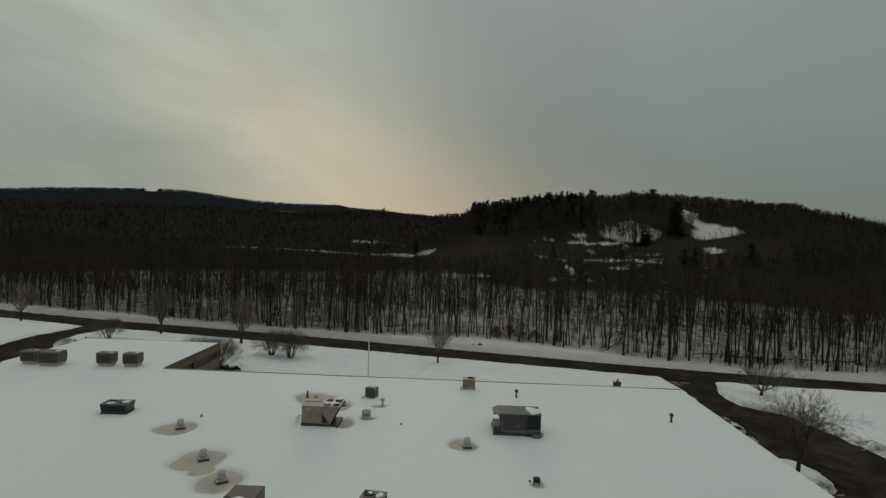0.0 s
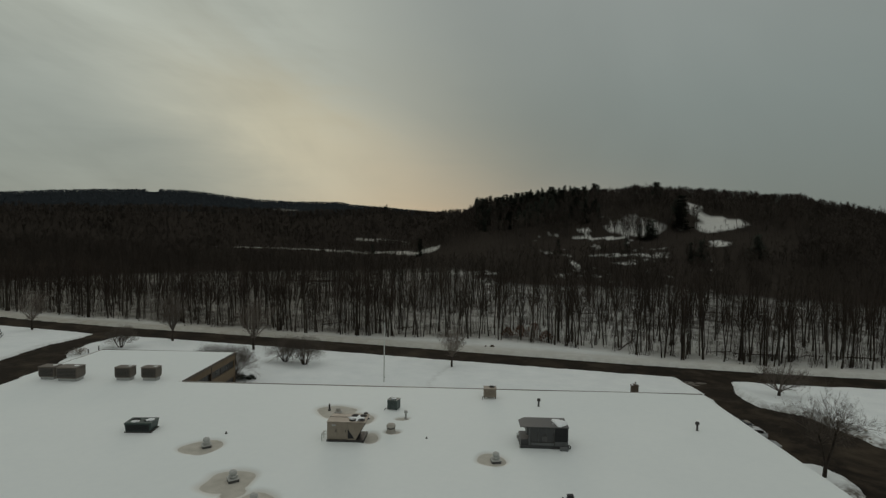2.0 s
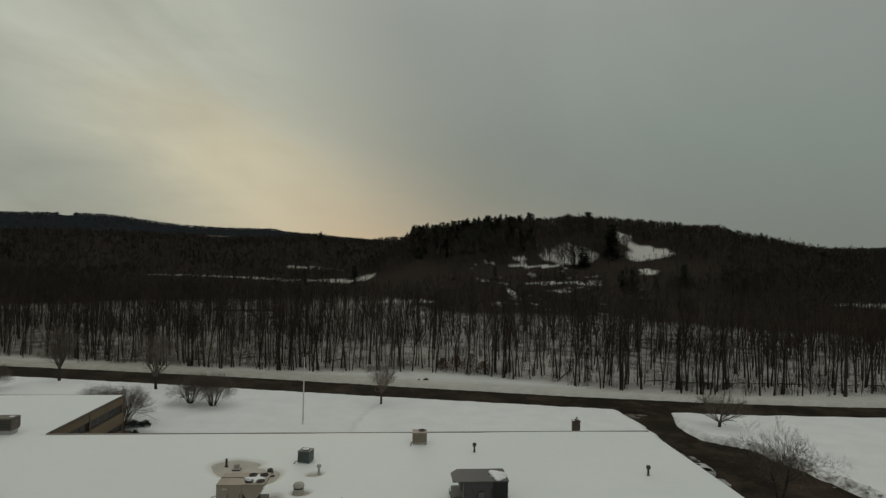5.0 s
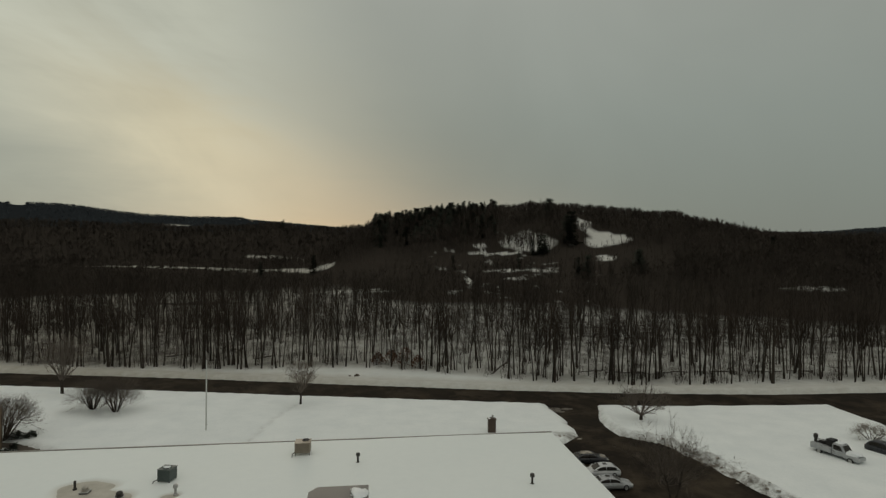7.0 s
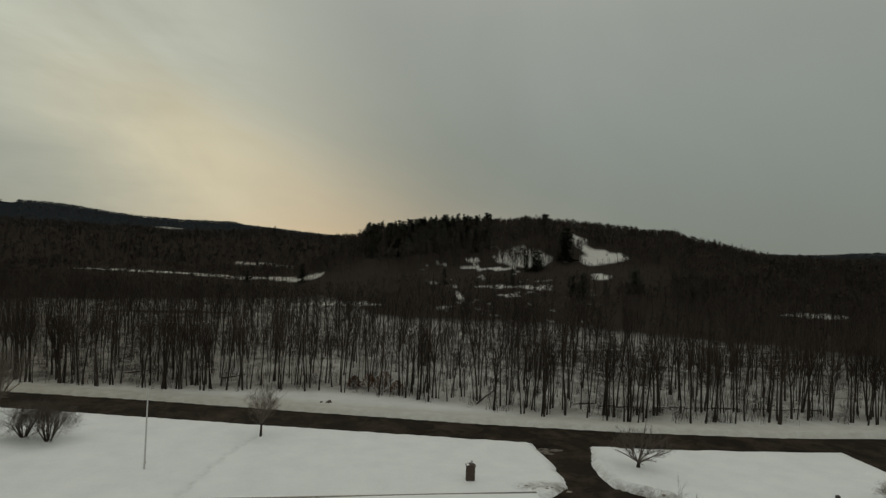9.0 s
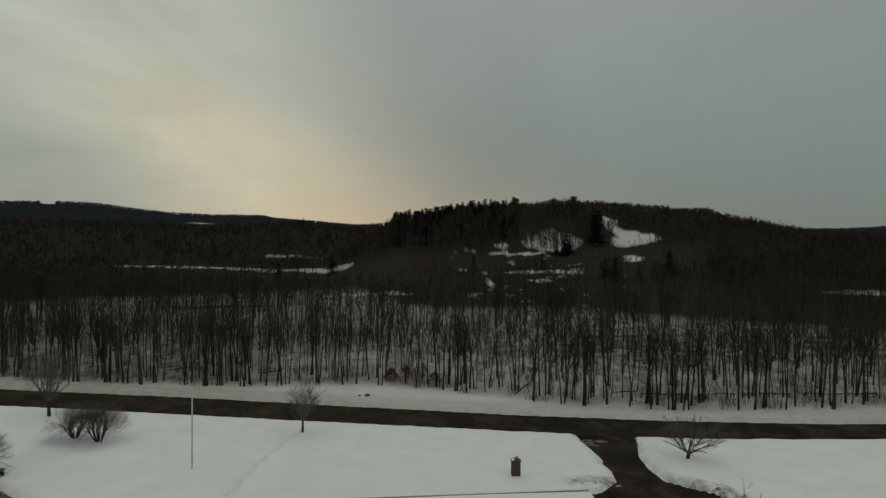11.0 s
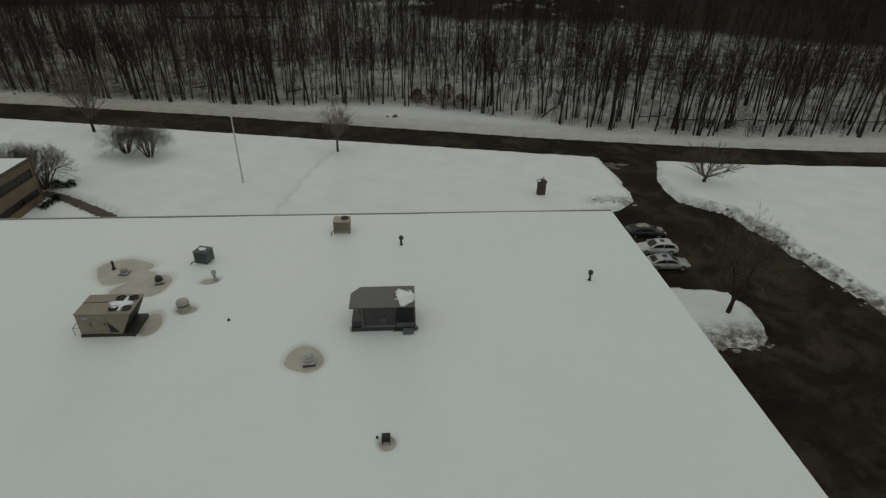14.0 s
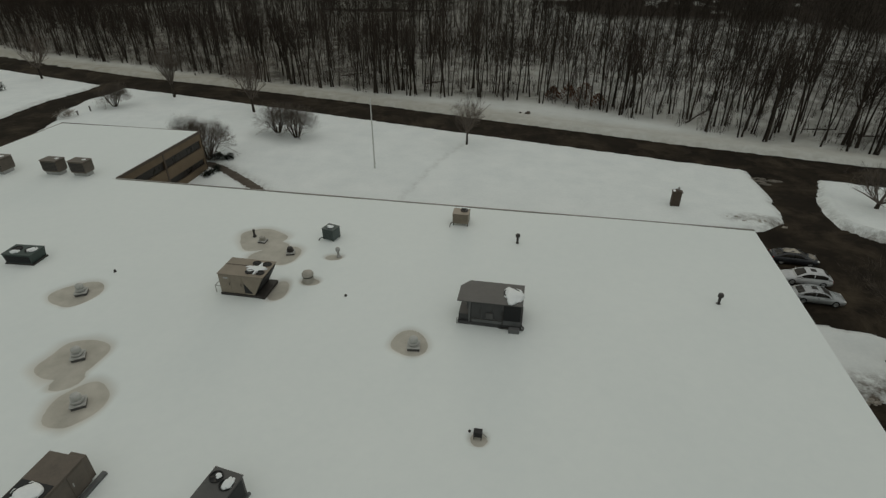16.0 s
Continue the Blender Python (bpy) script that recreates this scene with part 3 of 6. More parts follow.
# melted places: x, y, long and short radius, turn
MELTS = ((-44.65, -10.05, 2.35, 2.1, 4), (-41.4, -12.2, 1.8, 1.5, 60), (-42.9, -12.7, 1.5, 1.3, 10), (-42.7, -11.0, 1.2, 1.0, 0), (-28.0, -21.5, 1.35, 1.3, 10), (-54.9, -20.45, 1.95, 1.6, 30),
         (-49.5, -27.1, 2.25, 2.0, 30), (-46.35, -30.6, 2.05, 1.85, 60), (-48.3, -29.0, 1.1, 0.8, 50), (-39.7, -17.2, 0.9, 1.5, 0), (-37.0, -11.8, 0.85, 0.5, 10),
         (-37.6, -15.7, 0.8, 0.55, 10), (-22.4, -28.7, 0.55, 0.55, 0))


def melt(x, y):
    k = np.zeros(np.shape(x))
    for n, (cx, cy, rx, ry, turn) in enumerate(MELTS):
        c, s = math.cos(radians(turn)), math.sin(radians(turn))
        u, v = ((x - cx) * c + (y - cy) * s) / rx, (-(x - cx) * s + (y - cy) * c) / ry
        wob = (value_noise(x, y, 1.5, 30 + n) - 0.5) * 0.34
        k = np.maximum(k, smooth(1.30, 0.76, np.hypot(u, v) + wob))
    return k


def roof_top(x, y):
    edge = np.minimum(np.minimum(-x + EAST, x - WEST), np.where(x < WING_X1 - 0.3, WING_Y - y, NORTH - y))
    z = ROOF + (value_noise(x, y, 11, 40) - 0.5) * 0.08 + (value_noise(x, y, 3, 41) - 0.5) * 0.02
    return z - 0.16 * melt(x, y) - 0.10 * smooth(0.7, 0.0, edge)


def build_building():
    b = thing("building", (EAST + WEST) / 2, SOUTH / 2, 0, "long low tan industrial building with a snow-covered flat roof", "building")
    off = Matrix.Translation((-(EAST + WEST) / 2, -SOUTH / 2, 0))

    def add(name, bm, mat, parent=b, label=""):
        ob = part(name, bm, mat, parent, label)
        if parent is b:
            ob.matrix_local = off
        return ob
    # outer walls, 0.3 m thick
    add("wall", box(bmesh.new(), WEST, SOUTH, -0.3, EAST - 0.1, SOUTH + 0.3, ROOF - 0.25), TAN_WALL)
    add("wall", box(bmesh.new(), EAST - 0.4, SOUTH + 0.3, -0.3, EAST - 0.1, NORTH - 0.1, ROOF - 0.25), TAN_WALL)
    add("wall", box(bmesh.new(), WEST, SOUTH + 0.3, -0.3, WEST + 0.3, NORTH - 0.1, ROOF - 0.25), TAN_WALL)
    add("wall", box(bmesh.new(), WING_X1 - 0.1, NORTH - 0.4, -0.3, EAST - 0.4, NORTH - 0.1, ROOF - 0.25), TAN_WALL)
    add("wall", box(bmesh.new(), WING_X0 + 0.1, WING_Y - 0.4, -0.3, WING_X1 - 0.1, WING_Y - 0.1, ROOF - 0.25), TAN_WALL)
    add("wall", box(bmesh.new(), WING_X0 + 0.1, NORTH - 0.1, -0.3, WING_X0 + 0.4, WING_Y - 0.4, ROOF - 0.25), TAN_WALL)
    # roof deck, then the snow on it
    add("roof_deck", box(bmesh.new(), WEST, SOUTH, ROOF - 0.25, EAST - 0.1, NORTH - 0.1, ROOF - 0.13), MEMBRANE)
    add("roof_deck", box(bmesh.new(), WING_X0 + 0.1, NORTH - 0.1, ROOF - 0.25, WING_X1 - 0.1, WING_Y - 0.1, ROOF - 0.13), MEMBRANE)
    for xs, ys in ((steps((WEST, -57.5, 0.6), (-57.5, -20.5, 0.2), (-20.5, EAST + 0.07, 0.4)), steps((SOUTH, -33.5, 0.5), (-33.5, -7.2, 0.2), (-7.2, NORTH - 0.12, 0.36))), (steps((WING_X0 + 0.12, WING_X1 - 0.12, 0.6)), steps((NORTH - 0.12, WING_Y - 0.12, 0.6)))):
        g = grid_mesh("roof_snow", xs, ys, roof_top, lambda x, y: {"slush": melt(x, y)}, ROOF_SNOW)
        g.parent, g.matrix_local = b, off
        g["label"] = "smooth snow with grey melted rings round the vents"
    # edge metal
    for n, (x0, y0, x1, y1) in enumerate(((WING_X1, -0.1, 0.06, 0.06), (-0.1, SOUTH, 0.06, -0.1), (WING_X0, WING_Y - 0.1, WING_X1, WING_Y + 0.06), (WING_X0 - 0.06, 0, WING_X0 + 0.1, WING_Y - 0.1), (WING_X1 - 0.1, 0.06, WING_X1 + 0.06, WING_Y - 0.1))):
        bm = box(bmesh.new(), x0, y0, ROOF - 0.35, x1, y1, ROOF - (0.03, 0.16, 0.06, 0.12, 0.0)[n], 0.02)
        add("edge_flashing", bm, FLASHING if n < 2 else BROWN_TRIM, b, "weathered metal roof edge")
    # the wing's east wall: masonry bands, two ribbons of dark glass, a brown upright in the middle
    levels = ((-0.3, 1.15), (2.15, 3.6), (4.8, ROOF - 0.35))
    for z0, z1 in levels:
        for y0, y1 in ((0.0, 8.2), (8.5, WING_Y - 0.1)):
            add("wall_panel", box(bmesh.new(), WING_X1 - 0.35, y0, z0, WING_X1 - 0.04, y1, z1, 0.015), TAN_WALL)
    add("upright", box(bmesh.new(), WING_X1 - 0.3, 8.2, -0.3, WING_X1 + 0.02, 8.5, ROOF - 0.35, 0.015), BROWN_TRIM)
    add("upright", box(bmesh.new(), WING_X1 - 0.3, WING_Y - 0.1, -0.3, WING_X1 + 0.02, WING_Y + 0.02, ROOF - 0.35, 0.015), BROWN_TRIM)
    for z0, z1 in ((1.15, 2.15), (3.6, 4.8)):
        for y0, y1 in ((0.0, 8.2), (8.5, WING_Y - 0.1)):
            fr = bmesh.new()
            box(fr, WING_X1 - 0.30, y0, z0, WING_X1 - 0.10, y1, z0 + 0.07), box(fr, WING_X1 - 0.30, y0, z1 - 0.07, WING_X1 - 0.10, y1, z1)
            w = add("window", fr, BROWN_TRIM)
            n = 5
            for i in range(n):
                a, c = y0 + (y1 - y0) * i / n, y0 + (y1 - y0) * (i + 1) / n
                part("pane", box(bmesh.new(), WING_X1 - 0.26, a + 0.03, z0 + 0.07, WING_X1 - 0.24, c - 0.03, z1 - 0.07), DARK_GLASS, w)
                if i:
                    part("mullion", box(bmesh.new(), WING_X1 - 0.29, a - 0.03, z0 + 0.07, WING_X1 - 0.22, a + 0.03, z1 - 0.07), DARK_GLASS, w)
    return b


build_building()


# ---------- things on the roof ----------
GREY_PANEL = material("grey_painted_panel", (0.058, 0.056, 0.055), (0.095, 0.092, 0.089), 0.5, 0.0, scale=1.2, fine=14.0, bump=0.08)
DARK_PANEL = material("dark_grey_panel", (0.032, 0.032, 0.033), (0.055, 0.054, 0.053), 0.5, scale=1.2, fine=14.0, bump=0.08)
TAN_PANEL = material("tan_painted_panel", (0.195, 0.160, 0.120), (0.275, 0.232, 0.18), 0.5, scale=0.9, fine=12.0, bump=0.08)
BROWN_PANEL = material("brown_painted_panel", (0.085, 0.068, 0.053), (0.14, 0.113, 0.09), 0.55, scale=1.0, fine=12.0, bump=0.08)
GREEN_PANEL = material("dark_green_panel", (0.018, 0.034, 0.030), (0.034, 0.055, 0.048), 0.45, scale=1.5, fine=14.0, bump=0.08)
SLATE_PANEL = material("slate_green_panel", (0.046, 0.062, 0.058), (0.082, 0.102, 0.096), 0.5, scale=1.5, fine=14.0, bump=0.08)
BLACK_COIL = material("black_coil", (0.006, 0.006, 0.007), (0.014, 0.014, 0.015), 0.6, scale=6.0, fine=60.0, bump=0.3)
GALVANISED = material("galvanised_sheet", (0.30, 0.30, 0.29), (0.46, 0.455, 0.44), 0.45, 0.5, scale=3.0, fine=18.0, bump=0.05)
WHITE_METAL = material("weathered_white_metal", (0.36, 0.36, 0.34), (0.48, 0.48, 0.455), 0.55, scale=3.0, fine=16.0, bump=0.06)
PALE_TWIG = material("frosted_twigs", (0.24, 0.215, 0.185), (0.40, 0.37, 0.33), 0.95, scale=0.8, fine=8.0, bump=0.0, gloss=0.05)
TRIM_GREY = material("dull_grey_strip", (0.085, 0.088, 0.088), (0.145, 0.148, 0.145), 0.5, scale=2.0, fine=14.0, bump=0.08)
IRON = material("dark_iron_pipe", (0.028, 0.025, 0.023), (0.06, 0.053, 0.047), 0.6, 0.2, scale=5.0, fine=30.0, bump=0.1)
BEIGE_CAP = material("beige_cap", (0.30, 0.28, 0.24), (0.42, 0.395, 0.345), 0.6, scale=3.0, fine=18.0, bump=0.06)


def louvres(bm, x0, x1, y, z0, z1, n, deep=0.05):
    """Slats across a face that looks to -y."""
    for i in range(n):
        z = z0 + (z1 - z0) * (i + 0.5) / n
        h = (z1 - z0) / n * 0.32
        prism(bm, ((x0, z - h), (x1, z - h), (x1, z + h), (x0, z + h)), y - deep, y)
    return bm


def fan(parent, x, y, z, r, label="dark round condenser fan"):
    """A fan well with its guard ring, blades and hub."""
    bm = lathe(bmesh.new(), ((r, z - 0.002), (r, z + 0.06), (r * 0.9, z + 0.06), (r * 0.9, z + 0.012), (0.01, z + 0.012)), x, y, 20)
    ring = part("fan", bm, BLACK_COIL, parent, label)
    bm = bmesh.new()
    for i in range(4):
        a = i * math.pi / 2 + 0.4
        c, s = math.cos(a), math.sin(a)
        vs = [bm.verts.new((x + c * u - s * v, y + s * u + c * v, z + 0.02 + w)) for u, v, w in ((0.1 * r, -0.05 * r, 0.0), (0.85 * r, -0.2 * r, 0.0), (0.85 * r, 0.2 * r, 0.02), (0.1 * r, 0.05 * r, 0.02))]
        bm.faces.new(vs)
    part("blade", bm, IRON, ring)
    part("hub", lathe(bmesh.new(), ((0.14 * r, z + 0.012), (0.14 * r, z + 0.05), (0.05 * r, z + 0.058)), x, y, 10), IRON, ring)
    return ring


def snow_cap(parent, x, y, z, rx, ry, h, seed, label="melting cap of snow"):
    return part("snow_cap", lump(bmesh.new(), x, y, z, rx, ry, h, seed, 0.5, 3), SNOW, parent, label, True)


def grey_rooftop_unit():
    u = thing("rooftop_unit", -22.7, -17.6, ROOF - 0.08, "dark grey rooftop air handler topped with melting snow", "air conditioner")
    # local: x -2.1..2.05, y -1.3..1.3, height 2.15
    bm = bmesh.new()
    box(bm, -2.45, -1.25, 0.0, 2.1, -1.05, 0.32, 0.02), box(bm, -2.45, 1.05, 0.0, 2.1, 1.25, 0.32, 0.02)
    box(bm, -2.45, -1.05, 0.0, -2.25, 1.05, 0.32, 0.02), box(bm, 1.9, -1.05, 0.0, 2.1, 1.05, 0.32, 0.02)
    part("base_rail", bm, DARK_PANEL, u)
    part("body", box(bmesh.new(), -1.55, -1.2, 0.32, 2.0, 1.2, 2.06, 0.03), GREY_PANEL, u)
    part("end_cabinet", box(bmesh.new(), -2.4, -1.1, 0.32, -1.56, 1.1, 0.85, 0.03), DARK_PANEL, u)
    # top plate with the rear corner cut off
    bm = bmesh.new()
    outline = ((-2.50, -1.3), (2.06, -1.3), (2.06, 1.3), (-1.88, 1.3), (-2.50, 0.50))
    for z, rev in ((2.06, True), (2.13, False)):
        vs = [bm.verts.new((x, y, z)) for x, y in outline]
        bm.faces.new(vs[::-1] if rev else vs)
    bm.verts.ensure_lookup_table()
    for i in range(5):
        j = (i + 1) % 5
        bm.faces.new((bm.verts[i], bm.verts[j], bm.verts[5 + j], bm.verts[5 + i]))
    part("top_plate", bm, GREY_PANEL, u)
    part("intake_hood", prism(bmesh.new(), ((-1.86, 1.30), (-1.56, 1.15), (-1.56, 2.05), (-1.86, 2.05)), -1.0, 1.15), GREY_PANEL, u, "sloping sheet-metal intake hood")
    for i, (a, b) in enumerate(((-1.5, -0.78), (-0.74, -0.02), (0.02, 0.7))):
        d = part("access_panel", box(bmesh.new(), a, -1.225, 0.62, b, -1.2, 1.98, 0.01), DARK_PANEL, u)
        part("handle", box(bmesh.new(), b - 0.14, -1.265, 1.2, b - 0.09, -1.225, 1.42, 0.008), IRON, d)
    coil = part("coil", box(bmesh.new(), 0.76, -1.225, 0.72, 1.96, -1.2, 2.0, 0.01), BLACK_COIL, u, "black condenser coil")
    part("coil_guard", louvres(bmesh.new(), 0.76, 1.96, -1.225, 0.75, 1.97, 14, 0.018), BLACK_COIL, coil)
    part("coil_corner", box(bmesh.new(), 2.0, -1.1, 0.72, 2.03, 1.0, 2.0, 0.01), BLACK_COIL, u)
    part("lower_trim", box(bmesh.new(), -1.4, -1.24, 0.34, 2.0, -1.2, 0.70, 0.01), TRIM_GREY, u, "grey metal strip")
    part("control_box", box(bmesh.new(), -0.45, -1.33, 0.75, 0.05, -1.228, 1.25, 0.02), GREY_PANEL, u)
    part("conduit", tube(tube(bmesh.new(), (-1.45, -1.27, 0.66), (0.7, -1.27, 0.66), 0.035, 7), (-0.2, -1.27, 0.66), (-0.2, -1.27, 0.8), 0.03, 7), IRON, u)
    part("conduit", tube(bmesh.new(), (0.72, -1.27, 0.3), (0.72, -1.27, 1.5), 0.035, 7), IRON, u)
    bm = tube(bmesh.new(), (0.5, -1.35, 0.12), (2.2, -1.35, 0.16), 0.05)
    tube(bm, (2.2, -1.35, 0.16), (2.2, -1.35, 0.42), 0.05), tube(bm, (2.2, -1.35, 0.42), (2.02, -1.2, 0.45), 0.045)
    part("gas_pipe", bm, IRON, u)
    part("corner_post", box(bmesh.new(), -1.68, -1.26, 0.34, -1.56, -1.14, 2.05, 0.01), TRIM_GREY, u, "pale upright at the corner")
    part("service_box", box(bmesh.new(), 1.2, -1.75, 0.05, 1.95, -1.4, 0.38, 0.02), TRIM_GREY, u, "grey pipe box")
    for y in (-1.28, 1.2):
        part("leg", tube(bmesh.new(), (-2.5, y, -0.1), (-2.5, y, 0.55), 0.04), GALVANISED, u)
    fan(u, 1.25, 0.1, 2.13, 0.62)
    snow_cap(u, 1.32, -0.1, 2.14, 0.66, 0.88, 0.16, 3)
    return u


def tan_rooftop_unit():
    u = thing("rooftop_unit", -41.75, -17.5, ROOF - 0.10, "tan rooftop air conditioner with four fans under patchy snow", "air conditioner")
    u.scale = (1.0, 0.88, 1.0)
    part("base_rail", box(bmesh.new(), -1.85, -1.35, 0.02, 1.72, 1.35, 0.30, 0.02), IRON, u, "dark base frame")
    part("body", box(bmesh.new(), -1.8, -1.3, 0.32, 0.15, 1.3, 1.98, 0.03), TAN_PANEL, u)
    part("condenser_body", prism(bmesh.new(), ((0.16, 0.32), (0.95, 0.32), (1.85, 1.98), (0.16, 1.98)), -1.3, 1.3), TAN_PANEL, u)
    part("coil", prism(bmesh.new(), ((1.0, 0.34), (1.04, 0.34), (1.86, 1.86), (1.82, 1.86)), -1.2, 1.2), BLACK_COIL, u, "dark sloping coil")
    part("coil", prism(bmesh.new(), ((0.2, 0.45), (0.82, 0.45), (0.2, 1.35)), -1.32, -1.29), BLACK_COIL, u, "dark open corner of the coil")
    part("top_plate", box(bmesh.new(), -1.84, -1.34, 1.98, 1.9, 1.34, 2.04, 0.015), TAN_PANEL, u)
    part("top_seam", box(bmesh.new(), -1.84, 0.22, 2.04, 0.1, 0.28, 2.07), BROWN_PANEL, u)
    for a, b in ((-1.72, -0.85), (-0.8, 0.08)):
        d = part("access_panel", box(bmesh.new(), a, -1.325, 0.42, b, -1.3, 1.88, 0.01), TAN_PANEL, u)
        part("handle", box(bmesh.new(), b - 0.12, -1.36, 1.05, b - 0.07, -1.325, 1.3, 0.008), IRON, d)
    part("label_plate", box(bmesh.new(), -1.35, -1.335, 1.62, -1.0, -1.325, 1.78), GALVANISED, u)
    for x, y in ((0.55, 0.75), (1.4, 0.75), (0.55, -0.65), (1.4, -0.65)):
        fan(u, x, y, 2.04, 0.34)
    snow_cap(u, 0.98, 0.05, 2.045, 0.20, 1.05, 0.06, 8), snow_cap(u, 0.85, 0.05, 2.045, 0.80, 0.34, 0.06, 11)
    snow_cap(u, 0.5, -0.15, 2.045, 0.34, 0.45, 0.05, 21)
    bm = bmesh.new()
    for y in (-1.1, -0.2):
        tube(bm, (-2.35, y, 0.0), (-2.35, y, 0.75), 0.035), tube(bm, (-2.35, y, 0.75), (-1.8, y, 0.75), 0.035)
    tube(bm, (-2.35, -1.1, 0.75), (-2.35, -0.2, 0.75), 0.035)
    part("pipe_bracket", bm, WHITE_METAL, u, "pale pipe bracket")
    return u


def condenser(x, y, w, d, h, mat, label, legs=0.3, snow=None, fan_at=(0.0, 0.0), turn=0.0, fan_r=0.36):
    u = thing("condenser_unit", x, y, ROOF - 0.06, label, "air conditioner", turn=turn)
    for sx in (-1, 1):
        for sy in (-1, 1):
            cx, cy = sx * (w / 2 - 0.08), sy * (d / 2 - 0.08)
            part("leg", box(bmesh.new(), cx - 0.04, cy - 0.04, -0.05, cx + 0.04, cy + 0.04, legs + 0.02), IRON, u)
    part("body", box(bmesh.new(), -w / 2, -d / 2, legs, w / 2, d / 2, legs + h, 0.03), mat, u)
    part("top_plate", box(bmesh.new(), -w / 2 - 0.03, -d / 2 - 0.03, legs + h, w / 2 + 0.03, d / 2 + 0.03, legs + h + 0.05, 0.015), mat, u)
    part("grille", louvres(bmesh.new(), -w / 2 + 0.08, w / 2 - 0.08, -d / 2 - 0.002, legs + 0.1, legs + h - 0.1, 9, 0.02), mat, u)
    fan(u, fan_at[0], fan_at[1], legs + h + 0.05, fan_r)
    if snow:
        snow_cap(u, fan_at[0] + snow[0], fan_at[1] + snow[1], legs + h + 0.06, snow[2], snow[3], 0.14, int(w * 10))
    bm = tube(bmesh.new(), (-w / 2 + 0.05, -d / 2 + 0.1, legs + 0.12), (-w / 2 - 0.15, -d / 2 - 0.25, legs + 0.06), 0.04)
    tube(bm, (-w / 2 - 0.15, -d / 2 - 0.25, legs + 0.06), (-w / 2 - 0.22, -d / 2 - 0.4, -0.05), 0.04)
    part("coolant_pipe", bm, IRON, u)
    return u


def mushroom_vent(x, y, turn=0.0, mat=WHITE_METAL, label="pale mushroom roof vent on a square curb in melted snow"):
    v = thing("roof_vent", x, y, ROOF - 0.14, label, "vent", "mushroom vents", turn)
    part("curb", box(bmesh.new(), -0.40, -0.40, 0.0, 0.40, 0.40, 0.22, 0.02), GREY_PANEL, v, "grey square curb")
    part("flange", box(bmesh.new(), -0.44, -0.44, 0.22, 0.44, 0.44, 0.31, 0.015), WHITE_METAL, v)
    part("stem", lathe(bmesh.new(), ((0.24, 0.31), (0.22, 0.62))), mat, v)
    part("skirt", lathe(bmesh.new(), ((0.24, 0.40), (0.37, 0.42), (0.37, 0.50), (0.25, 0.54)), n=20), mat, v)
    part("cap", lathe(bmesh.new(), ((0.24, 0.60), (0.30, 0.62), (0.30, 0.78), (0.24, 0.88), (0.12, 0.94), (0.03, 0.96)), n=20), mat, v, "domed cap")
    return v


def pipe_vent(x, y, h, r, label, mat=IRON, cap=True):
    v = thing("vent_pipe", x, y, ROOF - 0.12, label, "vent pipe", "roof vent pipes")
    part("pipe", lathe(bmesh.new(), ((r * 1.7, 0.0), (r * 1.7, 0.10), (r, 0.16), (r, h)), n=12), mat, v)
    if cap:
        part("cap", lathe(bmesh.new(), ((r * 1.1, h - 0.02), (r * 2.0, h + 0.02), (r * 2.0, h + 0.22), (r * 1.5, h + 0.30), (0.02, h + 0.32)), n=14), mat, v)
    return v


def turbine_vent(x, y):
    v = thing("round_roof_vent", x, y, ROOF - 0.12, "beige round exhaust vent with a dark band", "vent")
    part("base", lathe(bmesh.new(), ((0.52, 0.0), (0.46, 0.1), (0.42, 0.42)), n=20), BEIGE_CAP, v)
    part("band", lathe(bmesh.new(), ((0.41, 0.42), (0.41, 0.56)), n=20), IRON, v, "dark open band")
    part("cap", lathe(bmesh.new(), ((0.46, 0.56), (0.47, 0.70), (0.38, 0.84), (0.2, 0.91), (0.03, 0.93)), n=20), BEIGE_CAP, v)
    return v


def hooded_unit(x, y, w, d, h, mat, label, turn=0.0):
    """A low louvred exhaust box on a pale curb."""
    u = thing("exhaust_unit", x, y, ROOF - 0.06, label, "exhaust fan", "paired exhaust units", turn)
    part("curb", box(bmesh.new(), -w / 2 + 0.15, -d / 2 + 0.15, 0, w / 2 - 0.15, d / 2 - 0.15, 0.45, 0.02), GALVANISED, u, "pale metal curb")
    part("body", prism(bmesh.new(), ((-w / 2 + 0.1, 0.45), (w / 2 - 0.1, 0.45), (w / 2, 0.75), (w / 2, h - 0.1), (w / 2 - 0.1, h), (-w / 2 + 0.1, h), (-w / 2, h - 0.1), (-w / 2, 0.75)), -d / 2, d / 2), mat, u)
    part("grille", louvres(bmesh.new(), -w / 2 + 0.15, w / 2 - 0.15, -d / 2 - 0.002, 0.6, h - 0.15, 6, 0.04), IRON, u, "dark louvres")
    part("top_plate", box(bmesh.new(), -w / 2 - 0.05, -d / 2 - 0.08, h, w / 2 + 0.05, d / 2 + 0.05, h + 0.06, 0.015), mat, u)
    snow_cap(u, w * 0.24, d * 0.12, h + 0.06, w * 0.12, d * 0.16, 0.05, int(abs(x)))
    return u


grey_rooftop_unit()
tan_rooftop_unit()
condenser(-27.2, -3.75, 1.5, 1.25, 0.95, TAN_PANEL, "small tan condenser on legs with a dark fan", fan_at=(0.25, 0.25))
condenser(-38.35, -8.75, 1.18, 1.1, 0.98, SLATE_PANEL, "small slate-green condenser with a ring of snow on its fan", legs=0.15, snow=(0, 0, 0.34, 0.30), turn=-16)
for x, y, a in ((-27.66, -21.85, 8), (-54.4, -20.4, 30), (-49.15, -26.85, 35), (-46.05, -30.45, 35)):
    mushroom_vent(x, y, a)
